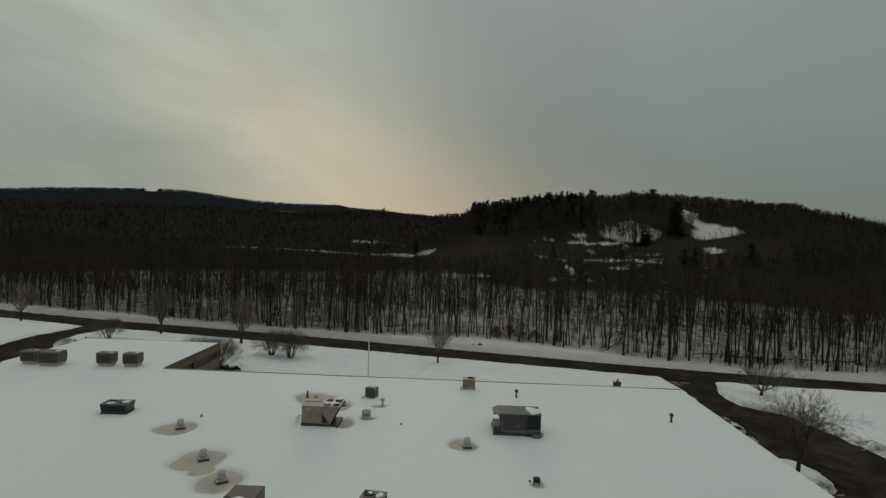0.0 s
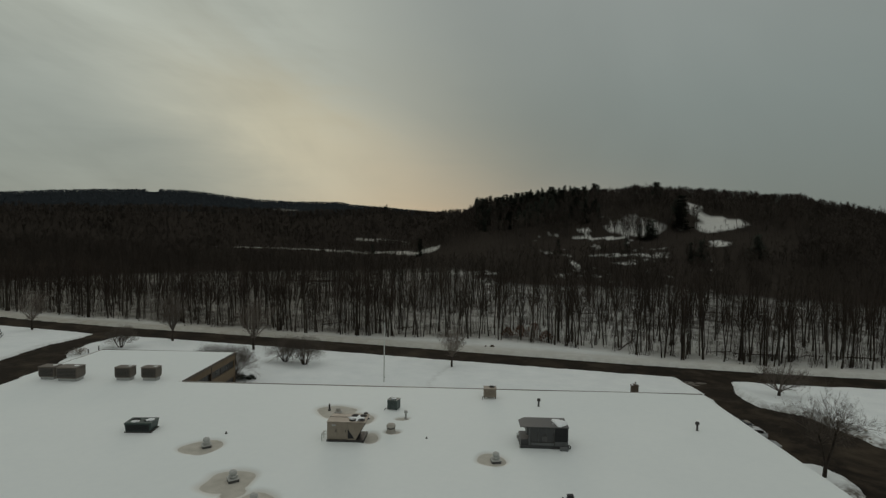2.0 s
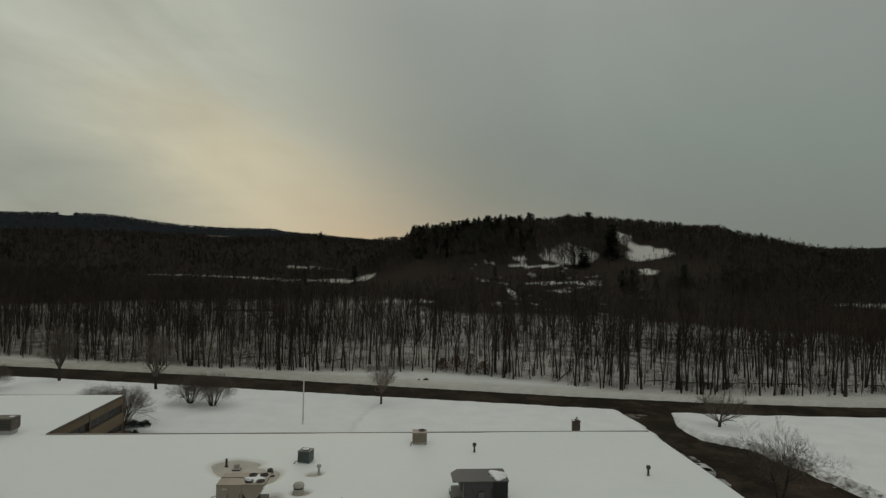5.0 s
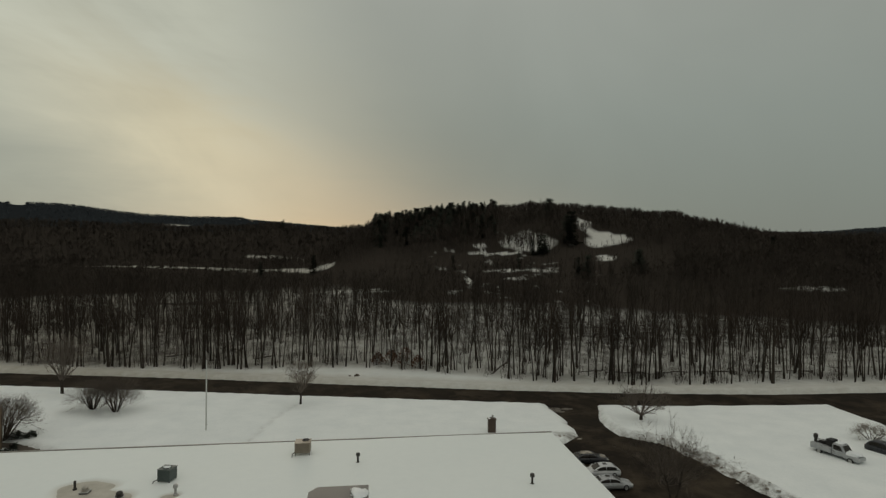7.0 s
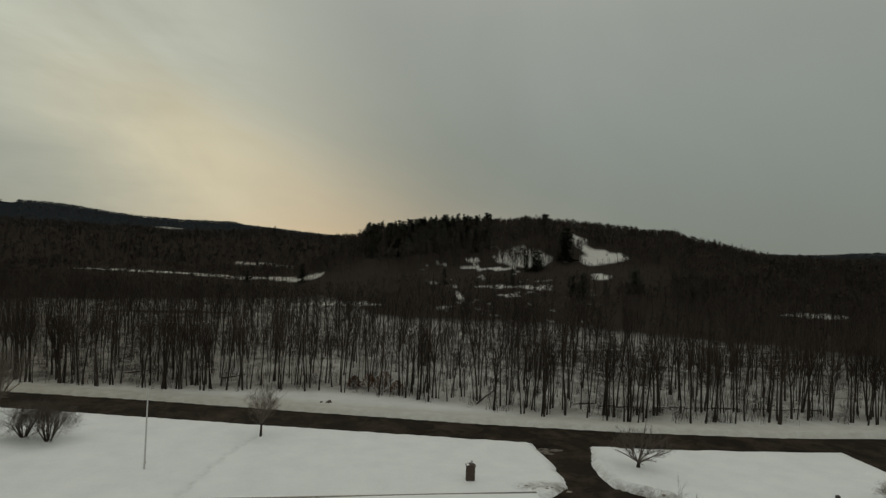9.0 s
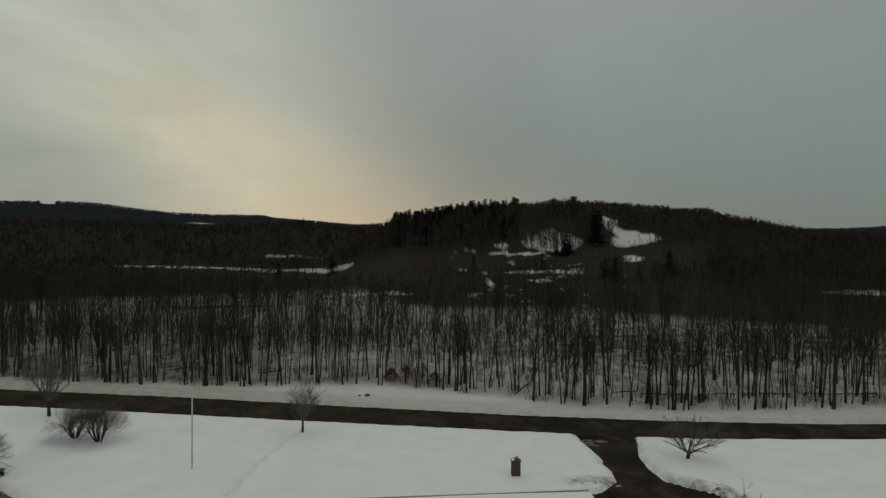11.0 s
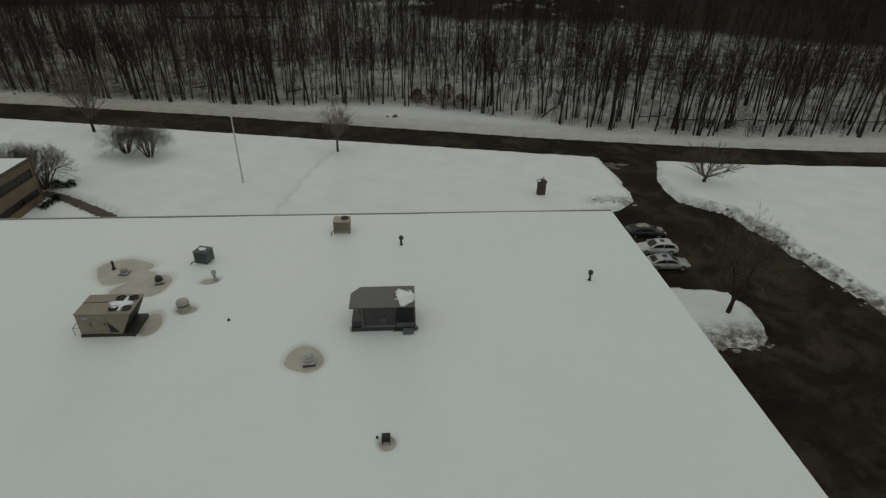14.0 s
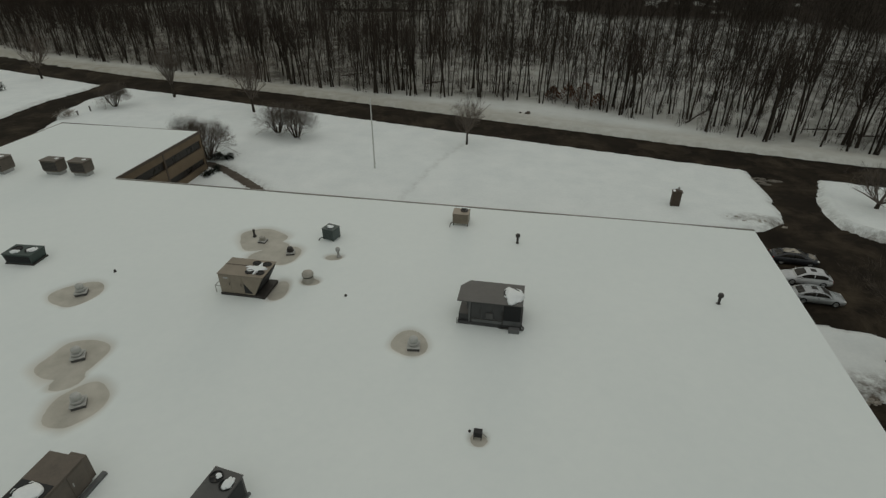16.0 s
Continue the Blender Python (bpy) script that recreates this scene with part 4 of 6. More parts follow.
mushroom_vent(-44.35, -10.3, 0, BEIGE_CAP, "squat beige mushroom roof vent in melted snow").scale = (0.85, 0.85, 0.62)
mushroom_vent(-41.0, -11.8, 20, IRON, "weathered dark mushroom roof vent in melted snow").scale = (0.85, 0.85, 0.72)
turbine_vent(-37.8, -15.55)
pipe_vent(-6.2, -13.0, 0.70, 0.10, "short dark iron vent pipe with a cowl")
pipe_vent(-21.67, -6.6, 0.72, 0.10, "short dark iron vent pipe with a cowl")
pipe_vent(-36.7, -11.6, 0.62, 0.10, "grey vent pipe with a round cap in melted snow", GALVANISED)
pipe_vent(-45.5, -9.6, 0.75, 0.10, "thin dark open pipe stub", cap=False)
pipe_vent(-34.1, -17.15, 0.24, 0.08, "dark pipe stub barely above the snow", cap=False)
pipe_vent(-53.9, -17.3, 0.28, 0.08, "dark pipe stub barely above the snow", cap=False)


def roof_drain_box(x, y):
    v = thing("junction_box", x, y, ROOF - 0.14, "small black junction box on thin legs in a melted ring", "junction box")
    part("box", box(bmesh.new(), -0.24, -0.18, 0.22, 0.24, 0.18, 0.58, 0.02), BLACK_COIL, v)
    for sx in (-1, 1):
        for sy in (-1, 1):
            part("leg", tube(bmesh.new(), (sx * 0.2, sy * 0.15, 0.0), (sx * 0.2, sy * 0.15, 0.24), 0.025), IRON, v)
    part("pipe", tube(bmesh.new(), (0.26, 0, 0.4), (0.48, 0.1, 0.05), 0.03), GALVANISED, v)
    part("knob", lathe(bmesh.new(), ((0.07, 0.1), (0.07, 0.22), (0.03, 0.26)), -0.5, 0.25, 8), IRON, v)


roof_drain_box(-22.45, -28.55)


def green_unit():
    u = thing("rooftop_unit", -62.55, -17.0, ROOF - 0.06, "low dark green rooftop condenser with patches of snow", "air conditioner", turn=4)
    part("base_rail", box(bmesh.new(), -1.3, -0.85, 0.0, 1.3, 0.85, 0.16, 0.02), IRON, u)
    part("body", prism(bmesh.new(), ((-1.15, 0.16), (1.15, 0.16), (1.3, 0.95), (-1.3, 0.95)), -0.8, 0.8), GREEN_PANEL, u)
    part("top_plate", box(bmesh.new(), -1.33, -0.84, 0.95, 1.33, 0.84, 1.02, 0.015), GREEN_PANEL, u)
    part("coil", louvres(bmesh.new(), -1.1, 1.1, -0.8, 0.25, 0.85, 8, 0.03), BLACK_COIL, u, "black coil slats")
    fan(u, -0.6, 0.1, 1.02, 0.42), fan(u, 0.6, 0.1, 1.02, 0.42)
    snow_cap(u, -0.45, -0.35, 1.03, 0.40, 0.25, 0.09, 5), snow_cap(u, 0.75, 0.1, 1.03, 0.42, 0.35, 0.09, 6)


green_unit()
LOUVRE_LABEL = "brown-grey louvred exhaust unit on a pale curb"
hooded_unit(-74.95, 0.0, 2.1, 1.3, 1.75, BROWN_PANEL, LOUVRE_LABEL)
hooded_unit(-71.6, 0.25, 2.05, 1.3, 1.75, BROWN_PANEL, LOUVRE_LABEL)
hooded_unit(-84.75, -0.4, 2.1, 1.5, 1.75, BROWN_PANEL, LOUVRE_LABEL)
hooded_unit(-81.7, -0.8, 2.7, 1.7, 1.85, BROWN_PANEL, LOUVRE_LABEL)


def brown_rooftop_unit():
    u = thing("rooftop_unit", -42.25, -36.3, ROOF - 0.06, "dark brown rooftop unit with snow melting round its fan", "air conditioner", turn=-2)
    for x in (-1.05, 1.1):
        part("base_rail", box(bmesh.new(), x - 0.14, -1.9, 0.0, x + 0.14, 1.95, 0.25, 0.02), TRIM_GREY, u, "grey base rail")
    part("body", box(bmesh.new(), -0.95, -1.8, 0.25, 0.95, 1.35, 1.9, 0.03), BROWN_PANEL, u)
    part("intake_hood", prism(bmesh.new(), ((0.05, 0.35), (0.93, 0.35), (0.93, 1.86), (0.05, 1.86)), 1.35, 1.62), BROWN_PANEL, u)
    part("top_plate", box(bmesh.new(), -0.98, -1.84, 1.9, 0.98, 1.4, 1.95, 0.015), BROWN_PANEL, u)
    for y in (-1.7, -0.7, 0.3):
        d = part("access_panel", box(bmesh.new(), 0.95, y, 0.4, 0.975, y + 0.92, 1.8, 0.01), BROWN_PANEL, u)
        part("handle", box(bmesh.new(), 0.975, y + 0.1, 1.0, 1.01, y + 0.16, 1.25, 0.008), GALVANISED, d)
    part("fan_deck", box(bmesh.new(), -0.9, -1.75, 1.95, 0.9, -0.25, 1.985, 0.01), BLACK_COIL, u, "black fan deck")
    fan(u, 0.0, -1.0, 1.985, 0.68)
    snow_cap(u, 0.0, -1.0, 1.99, 0.78, 0.62, 0.13, 9)


def twin_fan_unit():
    u = thing("rooftop_unit", -34.15, -35.3, ROOF - 0.06, "grey rooftop condenser with two black fans and a patch of snow", "air conditioner", turn=-8)
    for x in (-0.78, 0.80):
        part("base_rail", box(bmesh.new(), x - 0.08, -1.3, 0.0, x + 0.08, 1.3, 0.22, 0.02), TRIM_GREY, u)
    part("body", box(bmesh.new(), -0.78, -1.2, 0.22, 0.78, 1.2, 1.55, 0.03), GREY_PANEL, u)
    part("top_plate", box(bmesh.new(), -0.81, -1.24, 1.55, 0.81, 1.24, 1.60, 0.015), GREY_PANEL, u)
    part("grille", box(bmesh.new(), 0.78, -1.05, 0.35, 0.80, 1.05, 1.45, 0.008), BLACK_COIL, u)
    for x, y in ((-0.36, 0.72), (0.36, 0.50)):
        fan(u, x, y, 1.60, 0.34)
    snow_cap(u, 0.42, 0.58, 1.64, 0.24, 0.34, 0.07, 12), snow_cap(u, -0.26, 0.80, 1.64, 0.16, 0.14, 0.05, 13)


brown_rooftop_unit()
twin_fan_unit()


# ---------- things on the ground ----------
PAINT_WHITE = material("white_car_paint", (0.50, 0.51, 0.52), (0.56, 0.57, 0.57), 0.3, scale=0.8, fine=20.0, bump=0.0)
PAINT_SILVER = material("silver_car_paint", (0.34, 0.35, 0.36), (0.40, 0.41, 0.41), 0.3, 0.4, scale=0.8, fine=20.0, bump=0.0)
PAINT_DARK = material("dark_car_paint", (0.016, 0.017, 0.021), (0.026, 0.027, 0.032), 0.3, scale=0.8, fine=20.0, bump=0.0)
RUBBER = material("rubber", (0.012, 0.012, 0.012), (0.025, 0.024, 0.023), 0.9, scale=8.0, fine=40.0, bump=0.2)
LAMP_RED = material("red_lamp_lens", (0.20, 0.012, 0.010), (0.26, 0.016, 0.012), 0.25, bump=0.0)
LAMP_CLEAR = material("clear_lamp_lens", (0.50, 0.50, 0.48), (0.60, 0.60, 0.58), 0.2, bump=0.0)
STONE_BROWN = material("brown_stone", (0.050, 0.036, 0.027), (0.105, 0.078, 0.058), 0.9, scale=3.0, fine=16.0, bump=0.5, depth=0.03)
POLE_WHITE = material("white_pole_paint", (0.50, 0.50, 0.48), (0.62, 0.62, 0.60), 0.45, scale=1.0, fine=14.0, bump=0.0)
LOG = material("dead_wood", (0.030, 0.024, 0.019), (0.075, 0.060, 0.048), 0.95, scale=2.0, fine=16.0, bump=0.5, depth=0.03)
EVERGREEN = material("evergreen_shrub", (0.012, 0.017, 0.012), (0.034, 0.042, 0.028), 0.9, scale=3.0, fine=12.0, bump=0.0)


def loft(bm, rows):
    """A body from cross-sections along x: rows of x, half-width low, half-width high, z low, z high, with rounded shoulders."""
    rings = []
    for x, wl, wh, z0, z1 in rows:
        m = z0 + (z1 - z0) * 0.55
        pts = [(-wl * 0.94, z0), (-wl, z0 + (m - z0) * 0.4), (-wl, m), (-(wl + wh) / 2, z0 + (z1 - z0) * 0.86), (-wh * 0.82, z1), (wh * 0.82, z1), ((wl + wh) / 2, z0 + (z1 - z0) * 0.86), (wl, m), (wl, z0 + (m - z0) * 0.4), (wl * 0.94, z0)]
        rings.append([bm.verts.new((x, y, z)) for y, z in pts])
    for a, b in zip(rings, rings[1:]):
        for i in range(len(a)):
            j = (i + 1) % len(a)
            bm.faces.new((a[i], a[j], b[j], b[i]))
    bm.faces.new(rings[0][::-1]), bm.faces.new(rings[-1])
    bmesh.ops.recalc_face_normals(bm, faces=bm.faces[:])
    return bm


def wheel(parent, x, y, r=0.33, w=0.22):
    t = bmesh.new()
    n = 20
    prof = ((r * 0.62, -w / 2), (r * 0.94, -w / 2), (r, -w * 0.3), (r, w * 0.3), (r * 0.94, w / 2), (r * 0.62, w / 2))
    rings = [[t.verts.new((x + q * math.cos(2 * math.pi * i / n), y + h, r + q * math.sin(2 * math.pi * i / n))) for i in range(n)] for q, h in prof]
    for a, b in zip(rings, rings[1:]):
        for i in range(n):
            t.faces.new((a[i], a[(i + 1) % n], b[(i + 1) % n], b[i]))
    hub = part("wheel", t, RUBBER, parent)
    d = bmesh.new()
    s = 1 if y > 0 else -1
    rim = [[d.verts.new((x + q * math.cos(2 * math.pi * i / n), y + s * h, r + q * math.sin(2 * math.pi * i / n))) for i in range(n)] for q, h in ((r * 0.64, w * 0.42), (r * 0.5, w * 0.30), (r * 0.15, w * 0.40))]
    for a, b in zip(rim, rim[1:]):
        for i in range(n):
            d.faces.new((a[i], a[(i + 1) % n], b[(i + 1) % n], b[i]))
    d.faces.new(rim[-1])
    part("rim", d, GALVANISED, hub, "metal wheel rim")


def pane(parent, corners, name="window"):
    """A slightly thick dark pane through four corners."""
    bm = bmesh.new()
    vs = [bm.verts.new(c) for c in corners]
    f = bm.faces.new(vs)
    bm.normal_update()
    r = bmesh.ops.extrude_face_region(bm, geom=[f])
    for v in r["geom"]:
        if isinstance(v, bmesh.types.BMVert):
            v.co -= f.normal * 0.012
    bmesh.ops.recalc_face_normals(bm, faces=bm.faces[:])
    part(name, bm, DARK_GLASS, parent)


def car(x, y, turn, paint, label, tall=1.46, wagon=False, snowy=0.0, z=0.0):
    """A car with its nose to +x before the turn."""
    c = thing("car", x, y, z, label, "car", "parked cars", turn)
    hood = 0.86 if tall < 1.6 else 1.0
    part("body", loft(bmesh.new(), ((-2.25, 0.72, 0.66, 0.42, hood - 0.06), (-2.15, 0.84, 0.76, 0.26, hood), (-1.3, 0.90, 0.82, 0.20, hood + 0.05), (0.7, 0.90, 0.82, 0.20, hood + 0.03), (1.7, 0.88, 0.76, 0.22, hood - 0.10), (2.12, 0.80, 0.66, 0.28, hood - 0.22), (2.27, 0.62, 0.52, 0.40, hood - 0.32))), paint, c, smooth=True)
    z0, z1 = hood - 0.04, tall
    line = ((-2.12, 0.05), (-1.95, 0.48), (-1.5, 0.88), (-1.0, 0.97), (-0.4, 1.0), (0.1, 0.94), (0.5, 0.66), (1.1, 0.04)) if wagon else ((-1.95, 0.04), (-1.5, 0.50), (-1.15, 0.82), (-0.8, 0.95), (-0.35, 1.0), (0.1, 0.94), (0.5, 0.66), (1.1, 0.04))
    xs = np.linspace(line[0][0], 1.1, 19)
    rise = np.interp(xs, [p[0] for p in line], [p[1] for p in line])
    rise[1:-1] = 0.25 * rise[:-2] + 0.5 * rise[1:-1] + 0.25 * rise[2:]
    rise = np.maximum(rise, 0.04) * (z1 - z0)
    part("cabin", loft(bmesh.new(), [(x0, 0.80, 0.80 - 0.17 * h / (z1 - z0), z0, z0 + h) for x0, h in zip(xs, rise)]), paint, c, smooth=True)

    def glass(name, x0, x1, rows, label=""):
        """A dark pane that lies on the cabin between two places along it: rows of side and height."""
        g, n = bmesh.new(), 7
        grid = []
        for i in range(n):
            px = x0 + (x1 - x0) * i / (n - 1)
            h = float(np.interp(px, xs, rise))
            grid.append([g.verts.new((px, y0 * (0.655 - 0.139 * h / (z1 - z0) if k >= 1 else 0.812 if k < 0.6 else 0.812 - 0.085 * h / (z1 - z0)), z0 + k * h + (0.014 if k >= 1 else 0))) for y0, k in rows])
        for u, v in zip(grid, grid[1:]):
            for j in range(len(rows) - 1):
                if (u[j].co - u[j + 1].co).length > 0.02:
                    g.faces.new((u[j], u[j + 1], v[j + 1], v[j]))
        bmesh.ops.recalc_face_normals(g, faces=g.faces[:])
        part(name, g, DARK_GLASS, c, label, True)
    glass("windscreen", 0.22, 0.98, ((-0.97, 1.0), (0.0, 1.0), (0.97, 1.0)))
    glass("rear_window", line[0][0] + 0.10, line[0][0] + 0.62, ((-0.95, 1.0), (0.0, 1.0), (0.95, 1.0)))
    glass("sunroof", -0.72, -0.22, ((-0.55, 1.0), (0.55, 1.0)), "dark sunroof")
    for s in (-1, 1):
        for p0, p1 in ((-0.42, 0.66), (line[0][0] + 0.45, -0.50)):
            glass("side_window", p0, p1, ((s, 0.22), (s, 0.55), (s, 0.85)))
        part("mirror", box(bmesh.new(), 0.62, s * 0.98 - 0.08, z0 + 0.08, 0.76, s * 0.98 + 0.06, z0 + 0.21, 0.02), paint, c)
        part("headlight", box(bmesh.new(), 1.98, s * 0.62 - 0.14, hood - 0.34, 2.21, s * 0.62 + 0.10, hood - 0.22, 0.02), LAMP_CLEAR, c, "clear headlight")
        part("tail_light", box(bmesh.new(), -2.26, s * 0.66 - 0.10, hood - 0.24, -2.12, s * 0.66 + 0.10, hood - 0.08, 0.02), LAMP_RED, c, "red tail light")
        for wx in (-1.38, 1.36):
            wheel(c, wx, s * 0.80)
    if snowy:
        part("snow_cap", lump(bmesh.new(), -0.5, 0, z1 - 0.03, 0.8, 0.5, snowy, 4, 0.5, 3), GRIMY_SNOW, c, "dirty snow lying on the roof", True)
        part("snow_cap", lump(bmesh.new(), 1.55, 0, hood - 0.1, 0.45, 0.6, snowy, 5, 0.5, 3), GRIMY_SNOW, c, "dirty snow lying on the hood", True)
    return c


car(6.6, 1.3, 177, PAINT_WHITE, "white car with a dark sunroof parked nose to the building", 1.42, True)
car(6.5, -1.9, -3, PAINT_SILVER, "silver-white sedan parked beside the building", 1.36)
car(6.9, 5.2, -2, PAINT_DARK, "dark car parked under a layer of dirty snow", 1.30, snowy=0.05)
car(46.9, 2.9, -73, PAINT_DARK, "dark blue sport utility car parked in ploughed snow", 1.75, True, z=0.0)


def bucket_truck():
    """A utility pickup with racks and tool boxes, half buried in snow."""
    c = thing("utility_truck", 39.7, 2.7, 0.1, "pale utility pickup truck with racks and snow on its hood", "truck", turn=-73)
    part("cab", loft(bmesh.new(), ((-0.40, 0.88, 0.72, 0.55, 1.98), (-0.30, 0.88, 0.76, 0.55, 2.04), (0.55, 0.88, 0.74, 0.55, 2.03), (0.68, 0.88, 0.74, 0.55, 1.94), (1.12, 0.9, 0.84, 0.55, 1.18))), PAINT_SILVER, c)
    part("hood", loft(bmesh.new(), ((1.1, 0.92, 0.84, 0.45, 1.15), (2.3, 0.9, 0.8, 0.45, 1.05), (2.65, 0.82, 0.7, 0.5, 0.95))), PAINT_SILVER, c)
    part("chassis", box(bmesh.new(), -3.0, -0.45, 0.42, 1.2, 0.45, 0.6, 0.02), IRON, c)
    pane(c, ((1.13, -0.68, 1.22), (1.13, 0.68, 1.22), (0.73, 0.60, 1.88), (0.73, -0.60, 1.88)), "windscreen")
    for s in (-1, 1):
        cs = ((-0.25, s * 0.90, 1.25), (0.85, s * 0.90, 1.25), (0.55, s * 0.85, 1.86), (-0.25, s * 0.85, 1.86))
        pane(c, cs if s < 0 else cs[::-1], "side_window")
        bed = part("tool_body", box(bmesh.new(), -3.05, s * 0.72 - 0.26, 0.6, -0.45, s * 0.72 + 0.26, 1.35, 0.03), PAINT_SILVER, c, "pale tool body")
        for k in range(3):
            part("tool_door", box(bmesh.new(), -2.95 + k * 0.83, s * 0.985 - 0.012, 0.68, -2.2 + k * 0.83, s * 0.985 + 0.012, 1.28, 0.008), PAINT_SILVER, bed)
        for wx in (-2.0, 1.75):
            wheel(c, wx, s * 0.82, 0.38, 0.26)
        part("headlight", box(bmesh.new(), 2.5, s * 0.6 - 0.14, 0.72, 2.66, s * 0.6 + 0.12, 0.88, 0.02), LAMP_CLEAR, c)
    part("bed_floor", box(bmesh.new(), -3.05, -0.46, 0.62, -0.45, 0.46, 0.72), IRON, c, "dark cluttered bed")
    part("equipment_box", box(bmesh.new(), -1.35, -0.6, 1.35, -0.5, 0.6, 2.2, 0.05), RUBBER, c, "dark equipment box")
    part("tool_heap", lump(bmesh.new(), -1.9, 0.1, 1.2, 0.75, 0.5, 0.45, 31, 0.6, 3), RUBBER, c, "dark heap of tools")
    part("ladder_rack", tube(tube(tube(bmesh.new(), (-0.42, -0.75, 1.3), (-0.42, -0.75, 2.0), 0.04), (-0.42, 0.75, 1.3), (-0.42, 0.75, 2.0), 0.04), (-2.6, -0.3, 1.75), (-1.0, 0.1, 1.95), 0.04), IRON, c)
    part("boom_post", lathe(bmesh.new(), ((0.20, 0.7), (0.18, 1.8), (0.27, 1.84), (0.26, 2.3), (0.10, 2.42)), -2.75, -0.3, 12), IRON, c, "dark boom post")
    part("snow_cap", lump(bmesh.new(), 1.6, 0, 1.08, 1.05, 0.86, 0.30, 14, 0.3, 3), SNOW, c, "snow lying on the hood", True)
    part("snow_cap", lump(bmesh.new(), 0.12, 0, 2.03, 0.45, 0.66, 0.12, 15, 0.3, 3), SNOW, c, "snow lying on the roof", True)


bucket_truck()


def flagpole():
    f = thing("flagpole", -43.7, 21.5, -0.15, "tall thin white flagpole without a flag on the lawn", "flagpole")
    part("base", lathe(bmesh.new(), ((0.22, -0.1), (0.22, 0.08), (0.14, 0.16), (0.10, 0.2)), n=14), GALVANISED, f)
    part("pole", lathe(bmesh.new(), ((0.115, 0.1), (0.10, 4.5), (0.07, 10.3)), n=12), POLE_WHITE, f)
    part("finial", lathe(bmesh.new(), ((0.04, 10.3), (0.11, 10.38), (0.11, 10.48), (0.02, 10.56)), n=10), POLE_WHITE, f)
    part("halyard", tube(bmesh.new(), (0.12, 0, 1.2), (0.07, 0, 10.05), 0.008, 5), POLE_WHITE, f)
    part("cleat", box(bmesh.new(), 0.07, -0.03, 1.15, 0.15, 0.03, 1.3, 0.01), IRON, f)


flagpole()


def sign_pillar():
    s = thing("sign_pillar", -3.05, 16.6, 0.05, "dark brown pillar sign with a small lamp standing on the lawn", "sign")
    part("footing", box(bmesh.new(), -0.64, -0.42, -0.2, 0.64, 0.42, 0.12, 0.03), STONE_BROWN, s)
    part("pillar", box(bmesh.new(), -0.54, -0.34, 0.12, 0.54, 0.34, 2.05, 0.04), STONE_BROWN, s)
    part("capstone", prism(bmesh.new(), ((-0.62, 2.05), (0.62, 2.05), (0.62, 2.12), (0.0, 2.28), (-0.62, 2.12)), -0.42, 0.42), STONE_BROWN, s)
    lamp = part("lamp", lathe(bmesh.new(), ((0.06, 2.2), (0.06, 2.36), (0.13, 2.38), (0.15, 2.6), (0.04, 2.7)), 0.12, 0, 10), GALVANISED, s, "small grey lantern")
    part("snow_cap", lump(bmesh.new(), -0.34, 0, 2.16, 0.22, 0.35, 0.09, 3, 0.3, 2), SNOW, s, "", True)


sign_pillar()


def marker_post(x, y, h):
    p = thing("marker_post", x, y, float(snow_top(np.array([x]), np.array([y]))[0][0]) - 0.05, "short dark wooden marker post in the snow", "post", "marker posts")
    part("post", box(bmesh.new(), -0.09, -0.09, -0.2, 0.09, 0.09, h, 0.015), LOG, p)
    part("snow_cap", lump(bmesh.new(), 0, 0, h, 0.1, 0.1, 0.06, 1, 0.2, 1), SNOW, p)


marker_post(-105.6, 36.4, 0.9)
marker_post(-105.5, 39.4, 1.0)


def rail_fence():
    f = thing("rail_fence", 54.5, 51.2, -0.85, "low dark wooden rail running along the wood edge", "fence")
    n, g = 17, random.Random(5)
    for i in range(n):
        x = -24 + 48 * i / (n - 1)
        y = -0.055 * x
        part("post", box(bmesh.new(), x - 0.08, y - 0.08, -0.6, x + 0.08, y + 0.08, 0.55 + g.uniform(0, 0.25), 0.015), LOG, f)
        if i and i not in (4, 11):
            z0, z1, w = 0.42 + g.uniform(-0.14, 0.1), 0.42 + g.uniform(-0.14, 0.1), g.uniform(0.07, 0.15)
            part("rail", tube(bmesh.new(), (x - 3.05, y + 0.2, z0 + 0.1), (x + 0.05, y + 0.12, z1 + 0.1), w, 7, w * 0.75), LOG, f)


rail_fence()


def boulder(x, y, s, seed):
    b = part("boulder", lump(bmesh.new(), 0, 0, 0, s, s * 0.7, s * 0.6, seed, 0.5, 3), STONE_BROWN)
    b.matrix_world = pose(x, y, float(snow_top(np.array([x]), np.array([y]))[0][0]) - 0.05, 0, 0, seed * 40)
    tagged(b, "dark stone poking out of the roadside snow bank", "boulder")


boulder(-23.2, 56.8, 0.65, 1)
boulder(-24.7, 56.9, 0.4, 2)


